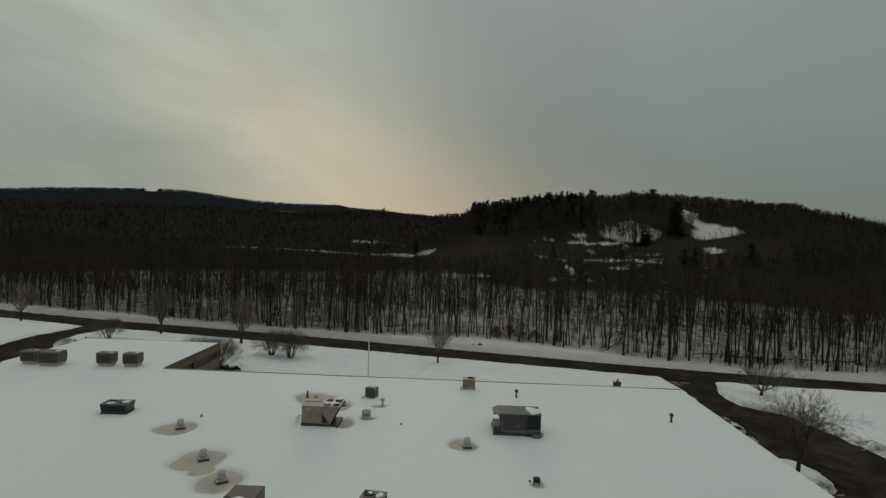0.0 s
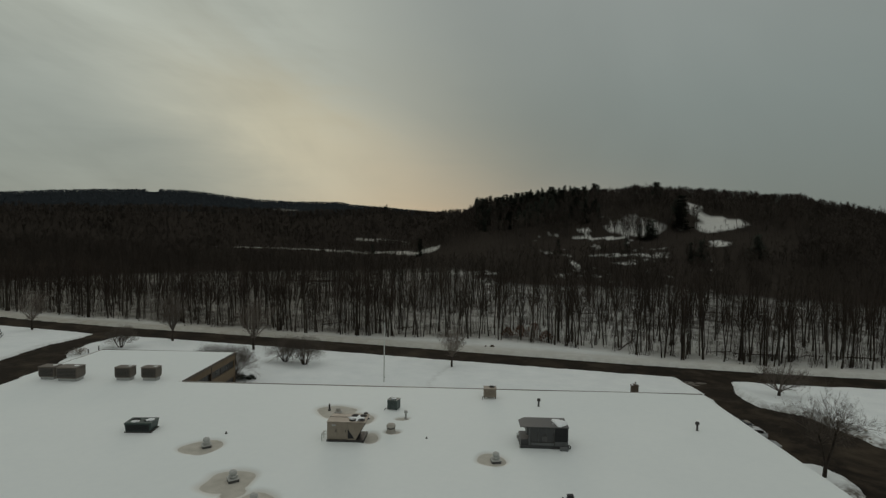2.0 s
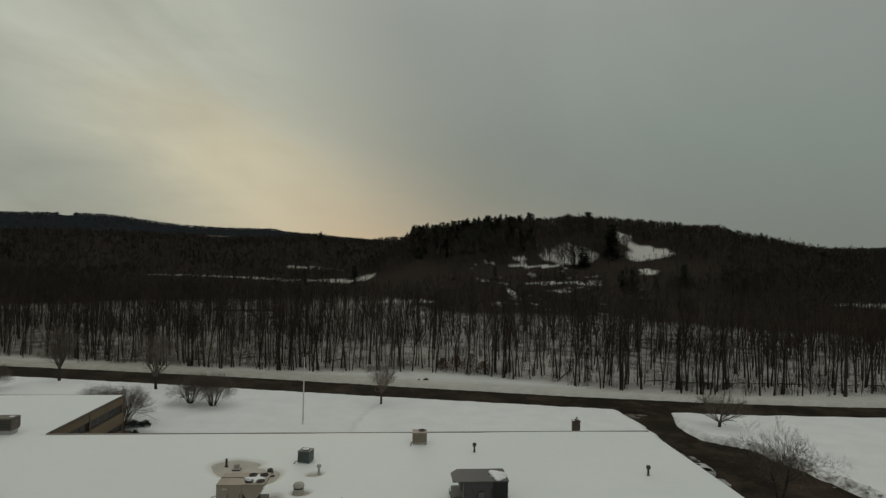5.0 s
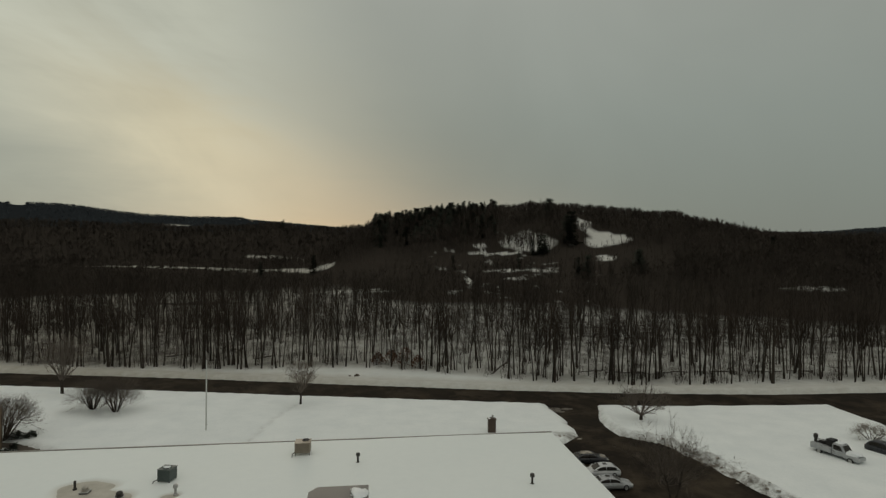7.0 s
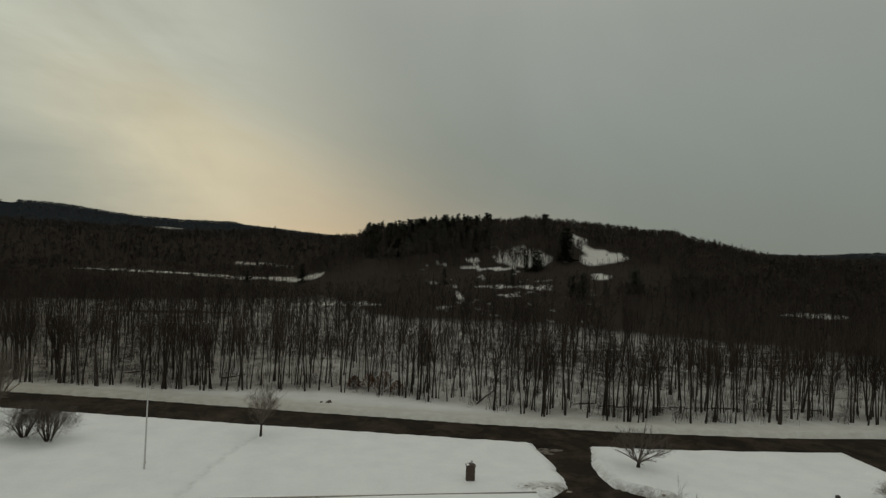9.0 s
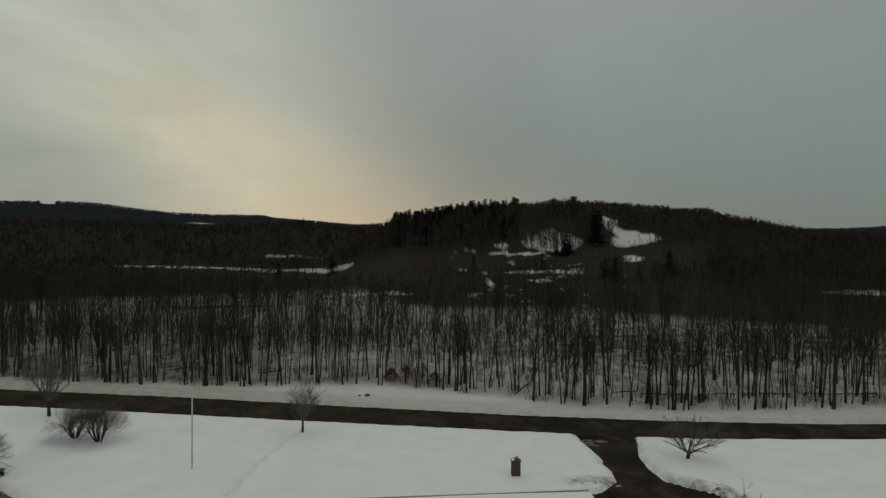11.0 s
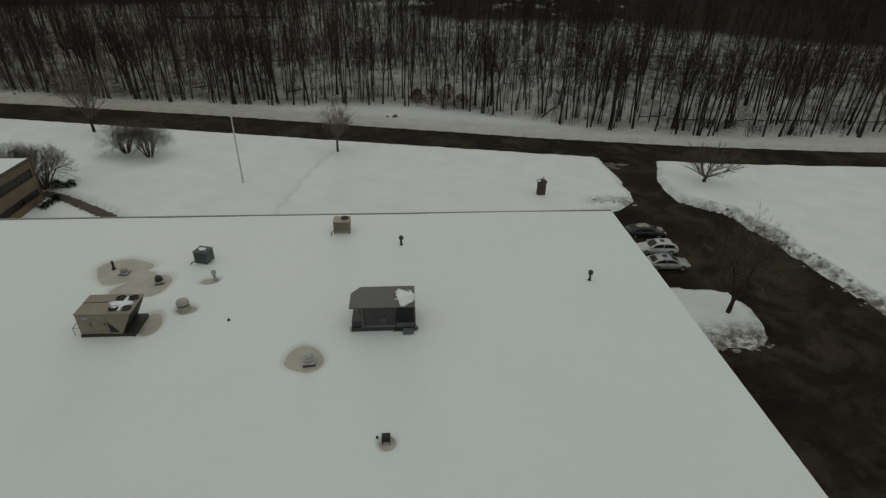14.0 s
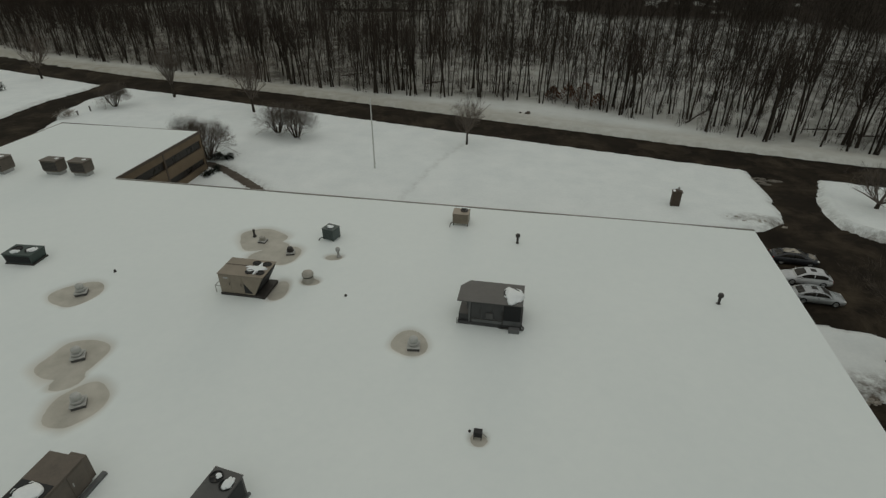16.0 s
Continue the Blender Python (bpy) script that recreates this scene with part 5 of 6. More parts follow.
def snow_chunks():
    """Dirty clods that the plough left along the drive and on the island's end."""
    g, bm = random.Random(44), bmesh.new()
    runs = (((19.6, 10.2), (21.9, 2.5), 22, 0.5), ((21.9, 2.5), (24.3, -12), 46, 0.55), ((3.0, -15.0), (10.4, -14.8), 46, 0.35), ((3.5, 13.6), (8.4, 14.0), 9, 0.5))
    for (ax, ay), (bx, by), n, wide in runs:
        for i in range(n):
            u = g.random()
            x, y, r = ax + (bx - ax) * u + g.gauss(0, wide), ay + (by - ay) * u + g.gauss(0, wide), g.uniform(0.06, 0.20) * g.uniform(0.6, 1.4)
            z = max(float(snow_top(np.array([x]), np.array([y]))[0][0]), float(fall(np.array([x]), np.array([y]))[0]) - 0.02)
            lump(bm, x, y, z - r * 0.15, r * g.uniform(0.9, 2.0), r, r * g.uniform(0.4, 0.8), i, 0.6, 2)
    tagged(part("snow_chunks", bm, GRIMY_SNOW), "brown-grey clods of ploughed snow along the asphalt edge", "snow", kind="stuff")
    bm = bmesh.new()
    for i in range(12):
        x, y = 11.2 + g.uniform(-0.8, 2.6), 30.2 + g.gauss(0, 0.7)
        lump(bm, x, y, float(fall(np.array([x]), np.array([y]))[0]), g.uniform(0.5, 1.1), g.uniform(0.25, 0.5), 0.09, 60 + i, 0.5, 2)
    tagged(part("slush_patch", bm, SLUSH, None, "", True), "grey slush lying on the mouth of the drive", "slush", kind="stuff")


snow_chunks()


# ---------- bare winter trees ----------
class Wood:
    """Collects tapered limbs and twigs as triangles."""

    def __init__(self):
        self.v, self.f = [], []

    def limb(self, p, q, r0, r1, n=3):
        d = q - p
        d = d / (np.linalg.norm(d) + 1e-9)
        s = np.cross(d, (0.31, 0.87, 0.11) if abs(d[1]) < 0.9 else (1, 0, 0))
        s /= np.linalg.norm(s) + 1e-9
        t = np.cross(d, s)
        k = len(self.v)
        for c, r in ((p, r0), (q, r1)):
            for i in range(n):
                a = 2 * math.pi * i / n
                self.v.append(c + r * (math.cos(a) * s + math.sin(a) * t))
        for i in range(n):
            j = (i + 1) % n
            self.f += [(k + i, k + j, k + n + j), (k + i, k + n + j, k + n + i)]

    def twig(self, p, q, w):
        d = q - p
        s = np.cross(d, (0.3, 0.5, 0.8))
        s *= w / (np.linalg.norm(s) + 1e-9)
        k = len(self.v)
        self.v += [p - s, p + s, q]
        self.f.append((k, k + 1, k + 2))

    def arrays(self):
        return np.array(self.v).reshape(-1, 3), np.array(self.f, int).reshape(-1, 3)


def unit(v):
    return v / (np.linalg.norm(v) + 1e-9)


def branch(w, rng, p, way, length, radius, level, twigs, width, lift=0.25):
    """One limb of two bends, with side limbs down to twigs."""
    d = unit(way)
    n = 3 if level > 0 else 2
    for i in range(n):
        d = unit(d + rng.normal(0, 0.16, 3) + np.array((0, 0, lift * 0.5)))
        q = p + d * length / n
        r0, r1 = radius * (1 - 0.7 * i / n), radius * (1 - 0.7 * (i + 1) / n)
        w.limb(p, q, r0, r1, 3)
        if level > 0:
            for _ in range(2 if level > 1 else 1 + (i > 0)):
                side = unit(rng.normal(0, 1, 3))
                branch(w, rng, p + (q - p) * rng.uniform(0.3, 1), unit(d + 0.85 * side), length * rng.uniform(0.38, 0.6), r1 * 0.62, level - 1, twigs, width, lift)
        else:
            for _ in range(twigs):
                side = unit(rng.normal(0, 1, 3))
                a = p + (q - p) * rng.uniform(0, 1)
                w.twig(a, a + unit(d + 0.7 * side + (0, 0, 0.2)) * length * rng.uniform(0.5, 1.0), width)
        p = q
    w.twig(p, p + d * length * 0.5, radius * 0.4)


def forest_tree(seed, height, detail, radius=None, low=0.42):
    """A tall thin tree of a close wood: returns trunk and crown arrays."""
    rng = np.random.default_rng(seed)
    trunk, crown = Wood(), Wood()
    r = radius or height * rng.uniform(0.0062, 0.0125) * (1.6 if rng.random() < 0.2 else 1.0)
    n, lean = 6, rng.normal(0, 0.03, 3) * (1, 1, 0)
    pts, d = [np.array((0, 0, -0.4))], np.array((0, 0, 1.0)) + lean
    for i in range(n):
        d = unit(d + rng.normal(0, 0.038, 3) * (1, 1, 0.1))
        pts.append(pts[-1] + d * (height * 0.92 + 0.4) / n)
    if detail == 0:
        trunk.limb(pts[0], pts[-1], r * 1.2, r * 0.2, 3)
    for i in range(n if detail else 0):
        trunk.limb(pts[i], pts[i + 1], r * (1 - 0.80 * i / n) * (1.25 if i == 0 else 1), r * (1 - 0.80 * (i + 1) / n), 5 if detail > 1 else 3)
    count = {2: 11, 1: 9, 0: 6}[detail]
    fork = rng.random() < 0.6
    for b in range(count):
        u = low + (0.97 - low) * ((b + rng.random()) / count)
        k = min(n - 1, int(u * n))
        p = pts[k] + (pts[k + 1] - pts[k]) * (u * n - k)
        a = rng.uniform(0, 2 * math.pi)
        out = rng.uniform(0.35, 0.75)
        way = np.array((math.cos(a) * out, math.sin(a) * out, 1.0))
        long = height * (0.30 - 0.20 * (u - low) / (1 - low)) * rng.uniform(0.7, 1.2)
        if fork and b == 1:
            long, way = height * 0.46, way * (0.5, 0.5, 1)
        rr = r * (1 - 0.8 * u) * (0.95 if fork and b == 1 else 0.62)
        if detail == 2:
            branch(crown, rng, p, way, long, rr * 1.1, 1, 2, 0.016)
        elif detail == 1:
            q = p + unit(way) * long
            crown.twig(p, q, rr), crown.twig(p, p + (q - p) * 0.8 + rng.normal(0, 0.3, 3), rr)
            for _ in range(6):
                a0 = p + (q - p) * rng.uniform(0.15, 1)
                crown.twig(a0, a0 + unit(unit(way) + rng.normal(0, 0.55, 3)) * long * rng.uniform(0.35, 0.75), 0.034)
        else:
            q = p + unit(way * (1.5, 1.5, 1)) * long * 0.7
            crown.twig(p, q, rr * 1.1)
            for _ in range(7):
                crown.twig(p + (q - p) * rng.uniform(0.2, 1), q + unit(rng.normal(0, 1, 3) + (0, 0, 0.35)) * long * 0.55, 0.13)
    if detail == 2:          # a few thin dead shoots low on the trunk
        for _ in range(5):
            u = rng.uniform(0.12, low)
            k = int(u * n)
            p = pts[k] + (pts[k + 1] - pts[k]) * (u * n - k)
            a = rng.uniform(0, 6.28)
            crown.twig(p, p + np.array((math.cos(a), math.sin(a), rng.uniform(0.1, 0.8))) * rng.uniform(0.8, 2.2), 0.025)
    return trunk.arrays(), crown.arrays()


def fine_twigs(w, rng, n, height, spread, bottom, width=0.008):
    """The haze of twig ends that rounds a crown off."""
    for _ in range(n):
        a, e, k = rng.uniform(0, 6.28), math.asin(rng.uniform(0.0, 1.0)), rng.uniform(0.45, 1.0) ** 0.6
        p = np.array((math.cos(a) * math.cos(e) * spread / 2 * k, math.sin(a) * math.cos(e) * spread / 2 * k, bottom + math.sin(e) * (height - bottom) * k))
        d = unit(p - np.array((0, 0, bottom * 0.6)) + rng.normal(0, 0.5, 3))
        w.twig(p - d * 0.35, p + d * rng.uniform(0.25, 0.6), width)


def trimmed(wood, spread, low, high):
    """Keeps what lies inside an uneven rounded crown."""
    v, f = wood.arrays()
    m = v[f].mean(1)
    a = np.arctan2(m[:, 1], m[:, 0])
    rr = np.hypot(m[:, 0], m[:, 1]) / (spread / 2)
    zz = (m[:, 2] - low) / (high - low)
    k = np.hypot(rr, np.maximum(zz, 0)) < 0.97 + 0.07 * np.sin(a * 3 + high) + 0.05 * np.sin(a * 7)
    return v, f[k]


def fanned(wood, spread, low, high):
    """Keeps what lies inside a vase: narrow at the fork, wide and uneven at the top."""
    v, f = wood.arrays()
    m = v[f].mean(1)
    a = np.arctan2(m[:, 1], m[:, 0])
    rr = np.hypot(m[:, 0], m[:, 1]) / (spread / 2)
    zz = (m[:, 2] - low) / (high - low)
    k = (rr < 0.22 + 0.95 * np.clip(zz, 0, 1) + 0.08 * np.sin(a * 5 + high)) & (np.hypot(rr * 0.75, zz) < 1.06 + 0.08 * np.sin(a * 4)) & (zz > -0.4)
    return v, f[k]


def lawn_tree(seed, height, spread, stem, girth=1.0, limbs=11, fine=1300, upright=1.0):
    """A garden tree: a short trunk that opens into a round or vase crown."""
    rng = np.random.default_rng(seed)
    trunk, crown = Wood(), Wood()
    top = np.array((rng.normal(0, 0.1), rng.normal(0, 0.1), stem))
    r = (0.020 * height + 0.03) * girth
    trunk.limb(np.array((0, 0, -0.3)), top * 0.5, r * 1.25, r, 7)
    trunk.limb(top * 0.5, top, r, r * 0.85, 7)
    for b in range(limbs):
        a = 2 * math.pi * (b + rng.uniform(-0.3, 0.3)) / limbs
        flat = spread / 2 / (height - stem)
        tilt = rng.uniform(0.25, 1.15) * flat / upright
        way = np.array((math.cos(a) * tilt, math.sin(a) * tilt, 1.0))
        branch(crown, rng, top * rng.uniform(0.75, 1.0), way, 0.85 * math.hypot(height - stem, spread / 2) * rng.uniform(0.8, 1.05), r * 0.42, 2, 6, 0.010, 0.10 * upright)
    branch(crown, rng, top, np.array((0, 0, 1.0)), (height - stem), r * 0.6, 2, 4, 0.013, 0.1)
    fine_twigs(crown, rng, fine, height, spread, stem * 1.1)
    return trunk.arrays(), fanned(crown, spread, stem * 0.8, height)


def shrub_wood(seed, height, spread, stems=9, flat=1.0, fine=5600):
    """A many-stemmed bare shrub."""
    rng = np.random.default_rng(seed)
    stem, crown = Wood(), Wood()
    for b in range(stems):
        a = 2 * math.pi * (b + rng.uniform(-0.4, 0.4)) / stems
        tilt = rng.uniform(0.25, 1.0) * spread / 2 / height * flat
        way = unit(np.array((math.cos(a) * tilt, math.sin(a) * tilt, 1.0)))
        base = np.array((math.cos(a) * 0.25, math.sin(a) * 0.25, -0.2))
        reach = height * 0.42 / max(0.45, way[2])
        mid = base + way * reach
        r = 0.012 * height + 0.025
        stem.limb(base, mid, r, r * 0.7, 5)
        for _ in range(5):
            branch(crown, rng, mid - way * rng.uniform(0, 0.5) * reach, unit(way + rng.normal(0, 0.55, 3)), reach * rng.uniform(0.8, 1.35), r * 0.36, 1, 8, 0.009, 0.06)
    fine_twigs(crown, rng, fine, height, spread, height * 0.25)
    return stem.arrays(), trimmed(crown, spread, height * 0.25, height)


def conifer_wood(seed, height, spread, layers=14, per=11):
    """A pine of the old stand: uneven tiers of short drooping boughs on a straight stem, the top loose and rounded."""
    rng = np.random.default_rng(seed)
    trunk, crown = Wood(), Wood()
    trunk.limb(np.array((0, 0, -0.5)), np.array((0, 0, height * 0.9)), height * 0.014, 0.03, 5)
    for k in range(layers):
        u = 0.08 + 0.88 * k / layers
        reach = spread / 2 * (1 - 0.82 * u) ** 0.8 * rng.uniform(0.65, 1.2) + 0.3
        for b in range(per):
            a = rng.uniform(0, 2 * math.pi)
            p = np.array((0, 0, height * (u + rng.uniform(-0.03, 0.04))))
            L = reach * rng.uniform(0.45, 1.15)
            q = p + np.array((math.cos(a), math.sin(a), rng.uniform(-0.25, 0.35))) * L
            crown.twig(p, q, 0.08 * L + 0.12)
            for t in (0.45, 0.75):
                m = p + (q - p) * t
                for side in (-1, 1):
                    e = m + np.array((math.cos(a + side * 0.9), math.sin(a + side * 0.9), rng.uniform(-0.3, 0.3))) * L * 0.4
                    crown.twig(m, e, 0.07 * L + 0.10)
    return trunk.arrays(), crown.arrays()


def wood_mesh(name, arrays, mat):
    v, f = arrays
    me = bpy.data.meshes.new(name)
    me.vertices.add(len(v)), me.loops.add(f.size), me.polygons.add(len(f))
    me.vertices.foreach_set("co", v.ravel())
    me.loops.foreach_set("vertex_index", f.ravel().astype(np.int32))
    me.polygons.foreach_set("loop_start", np.arange(0, f.size, 3, dtype=np.int32))
    me.update(calc_edges=True)
    me.materials.append(mat)
    return me


def plant(name, kinds, x, y, label, category, group="", turn=0.0, size=1.0, z=None, names=("trunk", "crown")):
    """One tree as a thing of its own, from shared meshes of trunk and crown."""
    if z is None:
        z = float(snow_top(np.array([x]), np.array([y]))[0][0])
    ob = thing(name, x, y, z, label, category, group, turn)
    ob.scale = (size, size, size)
    for key, me in zip(names, kinds):
        new(key, me).parent = ob
    return ob


def scatter(name, templates, xs, ys, zs, sizes, turns, picks, mat):
    """Many trees joined into one mesh."""
    vs, fs, k = [], [], 0
    for x, y, z, s, a, i in zip(xs, ys, zs, sizes, turns, picks):
        v, f = templates[i]
        c, sn = math.cos(a) * s, math.sin(a) * s
        o = np.empty_like(v)
        o[:, 0], o[:, 1], o[:, 2] = v[:, 0] * c - v[:, 1] * sn + x, v[:, 0] * sn + v[:, 1] * c + y, v[:, 2] * s + z
        vs.append(o), fs.append(f + k)
        k += len(v)
    return new(name, wood_mesh(name, (np.concatenate(vs), np.concatenate(fs)), mat))


def joined(pair):
    (v, f), (v2, f2) = pair
    return np.concatenate([v, v2]), np.concatenate([f, f2 + len(v)])


rng = np.random.default_rng(11)
# the first rows: each tree by itself
edge_kinds = []
for s in range(14):
    t, c = forest_tree(100 + s, 17.0, 2, low=0.33 + 0.017 * s)
    edge_kinds.append((wood_mesh("trunk", t, BARK), wood_mesh("crown", c, TWIG)))
EDGE_LABELS = ("tall bare slender tree at the snowy edge of the wood", "tall bare forest tree standing in the snow")
made = 0
x = -190.0
while x < 112:
    x += rng.uniform(0.5, 0.9) if rng.random() < 0.3 else rng.uniform(0.9, 2.4)
    y = float(treeline(x)) + rng.uniform(0, 1) ** 1.3 * 9
    size = rng.uniform(0.72, 1.12)
    plant("tree", edge_kinds[rng.integers(14)], x, y, EDGE_LABELS[made % 2], "tree", "trees along the wood edge", rng.uniform(0, 360), size)
    made += 1
    if rng.random() < 0.3:      # a second stem close by
        plant("tree", edge_kinds[rng.integers(14)], x + rng.uniform(0.3, 0.8), y + rng.uniform(-0.4, 0.4), "bare forest tree growing as one of a pair", "tree", "trees along the wood edge", rng.uniform(0, 360), size * rng.uniform(0.7, 1.0))

# the wood behind them
near_kinds = [joined(forest_tree(200 + s, 17.0, 1, rng.uniform(0.10, 0.23), 0.40)) for s in range(12)]
mid_kinds = [joined(forest_tree(300 + s, 16.0, 0, low=0.35)) for s in range(12)]


def wood_points(n, x0, x1, y0, y1, seed, keep):
    r = np.random.default_rng(seed)
    x, y = r.uniform(x0, x1, n), r.uniform(y0, y1, n)
    k = r.random(n) < keep(x, y)
    return x[k], y[k], r


def near_keep(x, y):
    d = y - treeline(x)
    clump = 0.35 + 0.9 * value_noise(x, y, 18, 21)
    left = smooth(-45, -120, x) * 0.15
    return np.where((d > 6) & (d < 120), np.clip((0.46 + left) * clump, 0, 1), 0) * (1 - clearing(x, y, True))


x, y, r = wood_points(9000, -320, 190, 40, 260, 5, near_keep)
tagged(scatter("near_wood", near_kinds, x, y, land(x, y) + 0.2, r.uniform(0.62, 1.15, len(x)), r.uniform(0, 6.28, len(x)), r.integers(0, 12, len(x)), BARK),
       "bare grey-brown wood of thin trees standing in snow", "woodland", kind="stuff")


# thin saplings and brush under the trees
brush_kinds = []
for n in range(8):
    q, w = np.random.default_rng(350 + n), Wood()
    for _ in range(9):
        a, h = q.uniform(0, 6.28), q.uniform(1.2, 5.0)
        p = np.array((q.normal(0, 0.6), q.normal(0, 0.6), -0.1))
        t = p + np.array((math.cos(a) * h * 0.22, math.sin(a) * h * 0.22, h))
        w.twig(p, t, 0.030)
        for _ in range(3):
            m = p + (t - p) * q.uniform(0.3, 0.9)
            w.twig(m, m + np.array((q.normal(0, 0.5), q.normal(0, 0.5), q.uniform(0.2, 0.9))) * h * 0.25, 0.022)
    brush_kinds.append(w.arrays())


def brush_keep(x, y):
    d = y - treeline(x)
    return np.where((d > -0.5) & (d < 75), np.clip(0.15 + 0.9 * value_noise(x, y, 9, 24) + smooth(-30, -90, x) * 0.8, 0, 1), 0) * (1 - clearing(x, y, True))


x, y, r = wood_points(13000, -260, 150, 40, 200, 9, brush_keep)
tagged(scatter("undergrowth", brush_kinds, x, y, land(x, y) + 0.2, r.uniform(0.5, 1.25, len(x)), r.uniform(0, 6.28, len(x)), r.integers(0, 8, len(x)), TWIG),
       "thin bare saplings and brush under the trees", "undergrowth", kind="stuff")


def mid_keep(x, y):
    d = y - treeline(x)
    rr = np.hypot(x - EYE[0], y - EYE[1])
    k = np.clip(0.10 + 0.4 * value_noise(x, y, 40, 22) + smooth(270, 330, rr) * 0.8, 0, 1)
    return np.where((d > 105) & (rr < 460), k, 0) * (1 - clearing(x, y, True))


x, y, r = wood_points(17500, -430, 400, 130, 410, 6, mid_keep)
x, y = np.concatenate([x, r.normal(93, 14, 75)]), np.concatenate([y, r.normal(312, 12, 75)])      # thin growth over the open slope
tagged(scatter("middle_wood", mid_kinds, x, y, land(x, y), r.uniform(0.6, 1.0, len(x)) * (0.72 + 0.5 * value_noise(x, y, 26, 27)) * (1 - 0.68 * scrub(x, y)), r.uniform(0, 6.28, len(x)), r.integers(0, 12, len(x)), FAR_TWIG),
       "dense dark leafless wood filling the valley and hillside", "woodland", kind="stuff")

# the wooded far ridges, with the cut of a cleared strip over the top
hill_kinds = []
for s in range(8):
    q, w = np.random.default_rng(450 + s), Wood()
    for _ in range(17):
        d = unit(q.normal(0, 1, 3) + (0, 0, 0.35))
        p = np.array((0, 0, 8.0)) + d * (1.0, 1.0, 1.6) * q.uniform(0.2, 1.4)
        w.twig(p, p + d * (1.0, 1.0, 1.3) * q.uniform(1.4, 2.6) + q.normal(0, 0.5, 3), q.uniform(0.22, 0.42))
    w.twig(np.array((0, 0, -1.0)), np.array((0, 0, 11.0)), 0.45)
    for _ in range(3):
        a = q.uniform(0, 6.28)
        w.twig(np.array((0, 0, 1.0)), np.array((math.cos(a) * 2.4, math.sin(a) * 2.4, 6.0)), 0.6)
    hill_kinds.append(w.arrays())


fine_kinds = []
for s in range(10):
    q, w = np.random.default_rng(480 + s), Wood()
    w.twig(np.array((0, 0, -1.0)), np.array((q.normal(0, 0.3), q.normal(0, 0.3), 10.5)), 0.24)
    for _ in range(34):
        p = np.array((q.normal(0, 0.35), q.normal(0, 0.35), q.uniform(3.5, 8.4)))
        a, out = q.uniform(0, 6.28), q.uniform(0.35, 1.5)
        w.twig(p, p + np.array((math.cos(a) * out, math.sin(a) * out, 1.0)) * q.uniform(1.6, 3.4) * (1.25 - 0.07 * p[2]), q.uniform(0.10, 0.19))
    fine_kinds.append(w.arrays())


def far_keep(x, y):
    rr = np.hypot(x - EYE[0], y - EYE[1])
    az = np.degrees(np.arctan2(x - EYE[0], y - EYE[1]))
    cut = (np.abs(az + 30.6) < 0.42) & (rr > 1300)
    return np.where((rr > 720) & (rr < 2000) & (np.abs(az) < 58) & ~cut, 0.75, np.where((rr > 430) & (rr <= 720) & (np.abs(az) < 60), 1.0, 0)) * (1 - clearing(x, y, True))


x, y, r = wood_points(36000, -1750, 1750, 180, 2000, 7, far_keep)
x2, y2, r2 = wood_points(22000, -620, 620, 160, 680, 8, lambda a, b: far_keep(a, b) * (np.hypot(a - EYE[0], b - EYE[1]) <= 720))
tagged(scatter("hill_wood", fine_kinds, x2, y2, land(x2, y2), r2.uniform(0.7, 1.0, len(x2)) * (0.75 + 0.5 * value_noise(x2, y2, 26, 27)) * (1 - 0.68 * scrub(x2, y2)), r2.uniform(0, 6.28, len(x2)), r2.integers(0, 10, len(x2)), FAR_TWIG),
       "dark bare woods on the hillside and across the valley", "woodland", kind="stuff")
x3, y3, _ = wood_points(60000, -1700, 1500, 900, 1960, 12, lambda a, b: far_keep(a, b) * (np.abs(np.hypot(a - EYE[0], b - EYE[1]) - 1770) < 90))
x, y = np.concatenate([x, x3]), np.concatenate([y, y3])
# past about 1230 m the trees get the haze-tinted colour
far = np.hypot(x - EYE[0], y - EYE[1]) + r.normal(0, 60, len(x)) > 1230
for name, k, mat, label in (("ridge_foot_wood", ~far, FAR_TWIG, "dark bare woods along the foot of the ridges"), ("far_wood", far, HAZED_TWIG, "distant bare woods covering the ridges, coloured blue for haze")):
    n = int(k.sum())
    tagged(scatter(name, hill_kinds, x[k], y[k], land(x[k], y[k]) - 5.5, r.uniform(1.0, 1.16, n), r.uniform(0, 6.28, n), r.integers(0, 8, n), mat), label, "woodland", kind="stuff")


# ---------- conifers, saplings and fallen wood ----------
conifer_kinds = []
for s in range(4):
    t, c = conifer_wood(500 + s, 18.0, 8.5 + 1.3 * s, 18, 15)
    conifer_kinds.append((wood_mesh("trunk", t, BARK), wood_mesh("crown", c, NEEDLES)))
r = np.random.default_rng(31)
spots = []
while len(spots) < 250:      # the stand on the hill's near shoulder, thinning to the right
    az, d = radians(0.4 + 13.0 * r.random() ** 1.25), r.uniform(395, 545)
    spots.append((EYE[0] + math.sin(az) * d, EYE[1] + math.cos(az) * d, r.uniform(0.52, 0.80)))
spots += [(118, 300, 1.4), (117, 306, 1.15), (108, 309, 1.1), (90, 282, 0.78), (94, 285, 0.7), (85, 283, 0.6), (101, 231, 0.8), (105, 236, 0.75), (97, 234, 0.7), (134, 236, 0.8), (138, 241, 0.75), (241, 262, 0.8), (128, 380, 1.0), (133, 388, 0.9), (-62, 350, 0.85), (-124, 610, 0.75), (-128, 625, 0.6), (70, 262, 0.6), (30, 268, 0.55), (-96, 330, 0.7)]
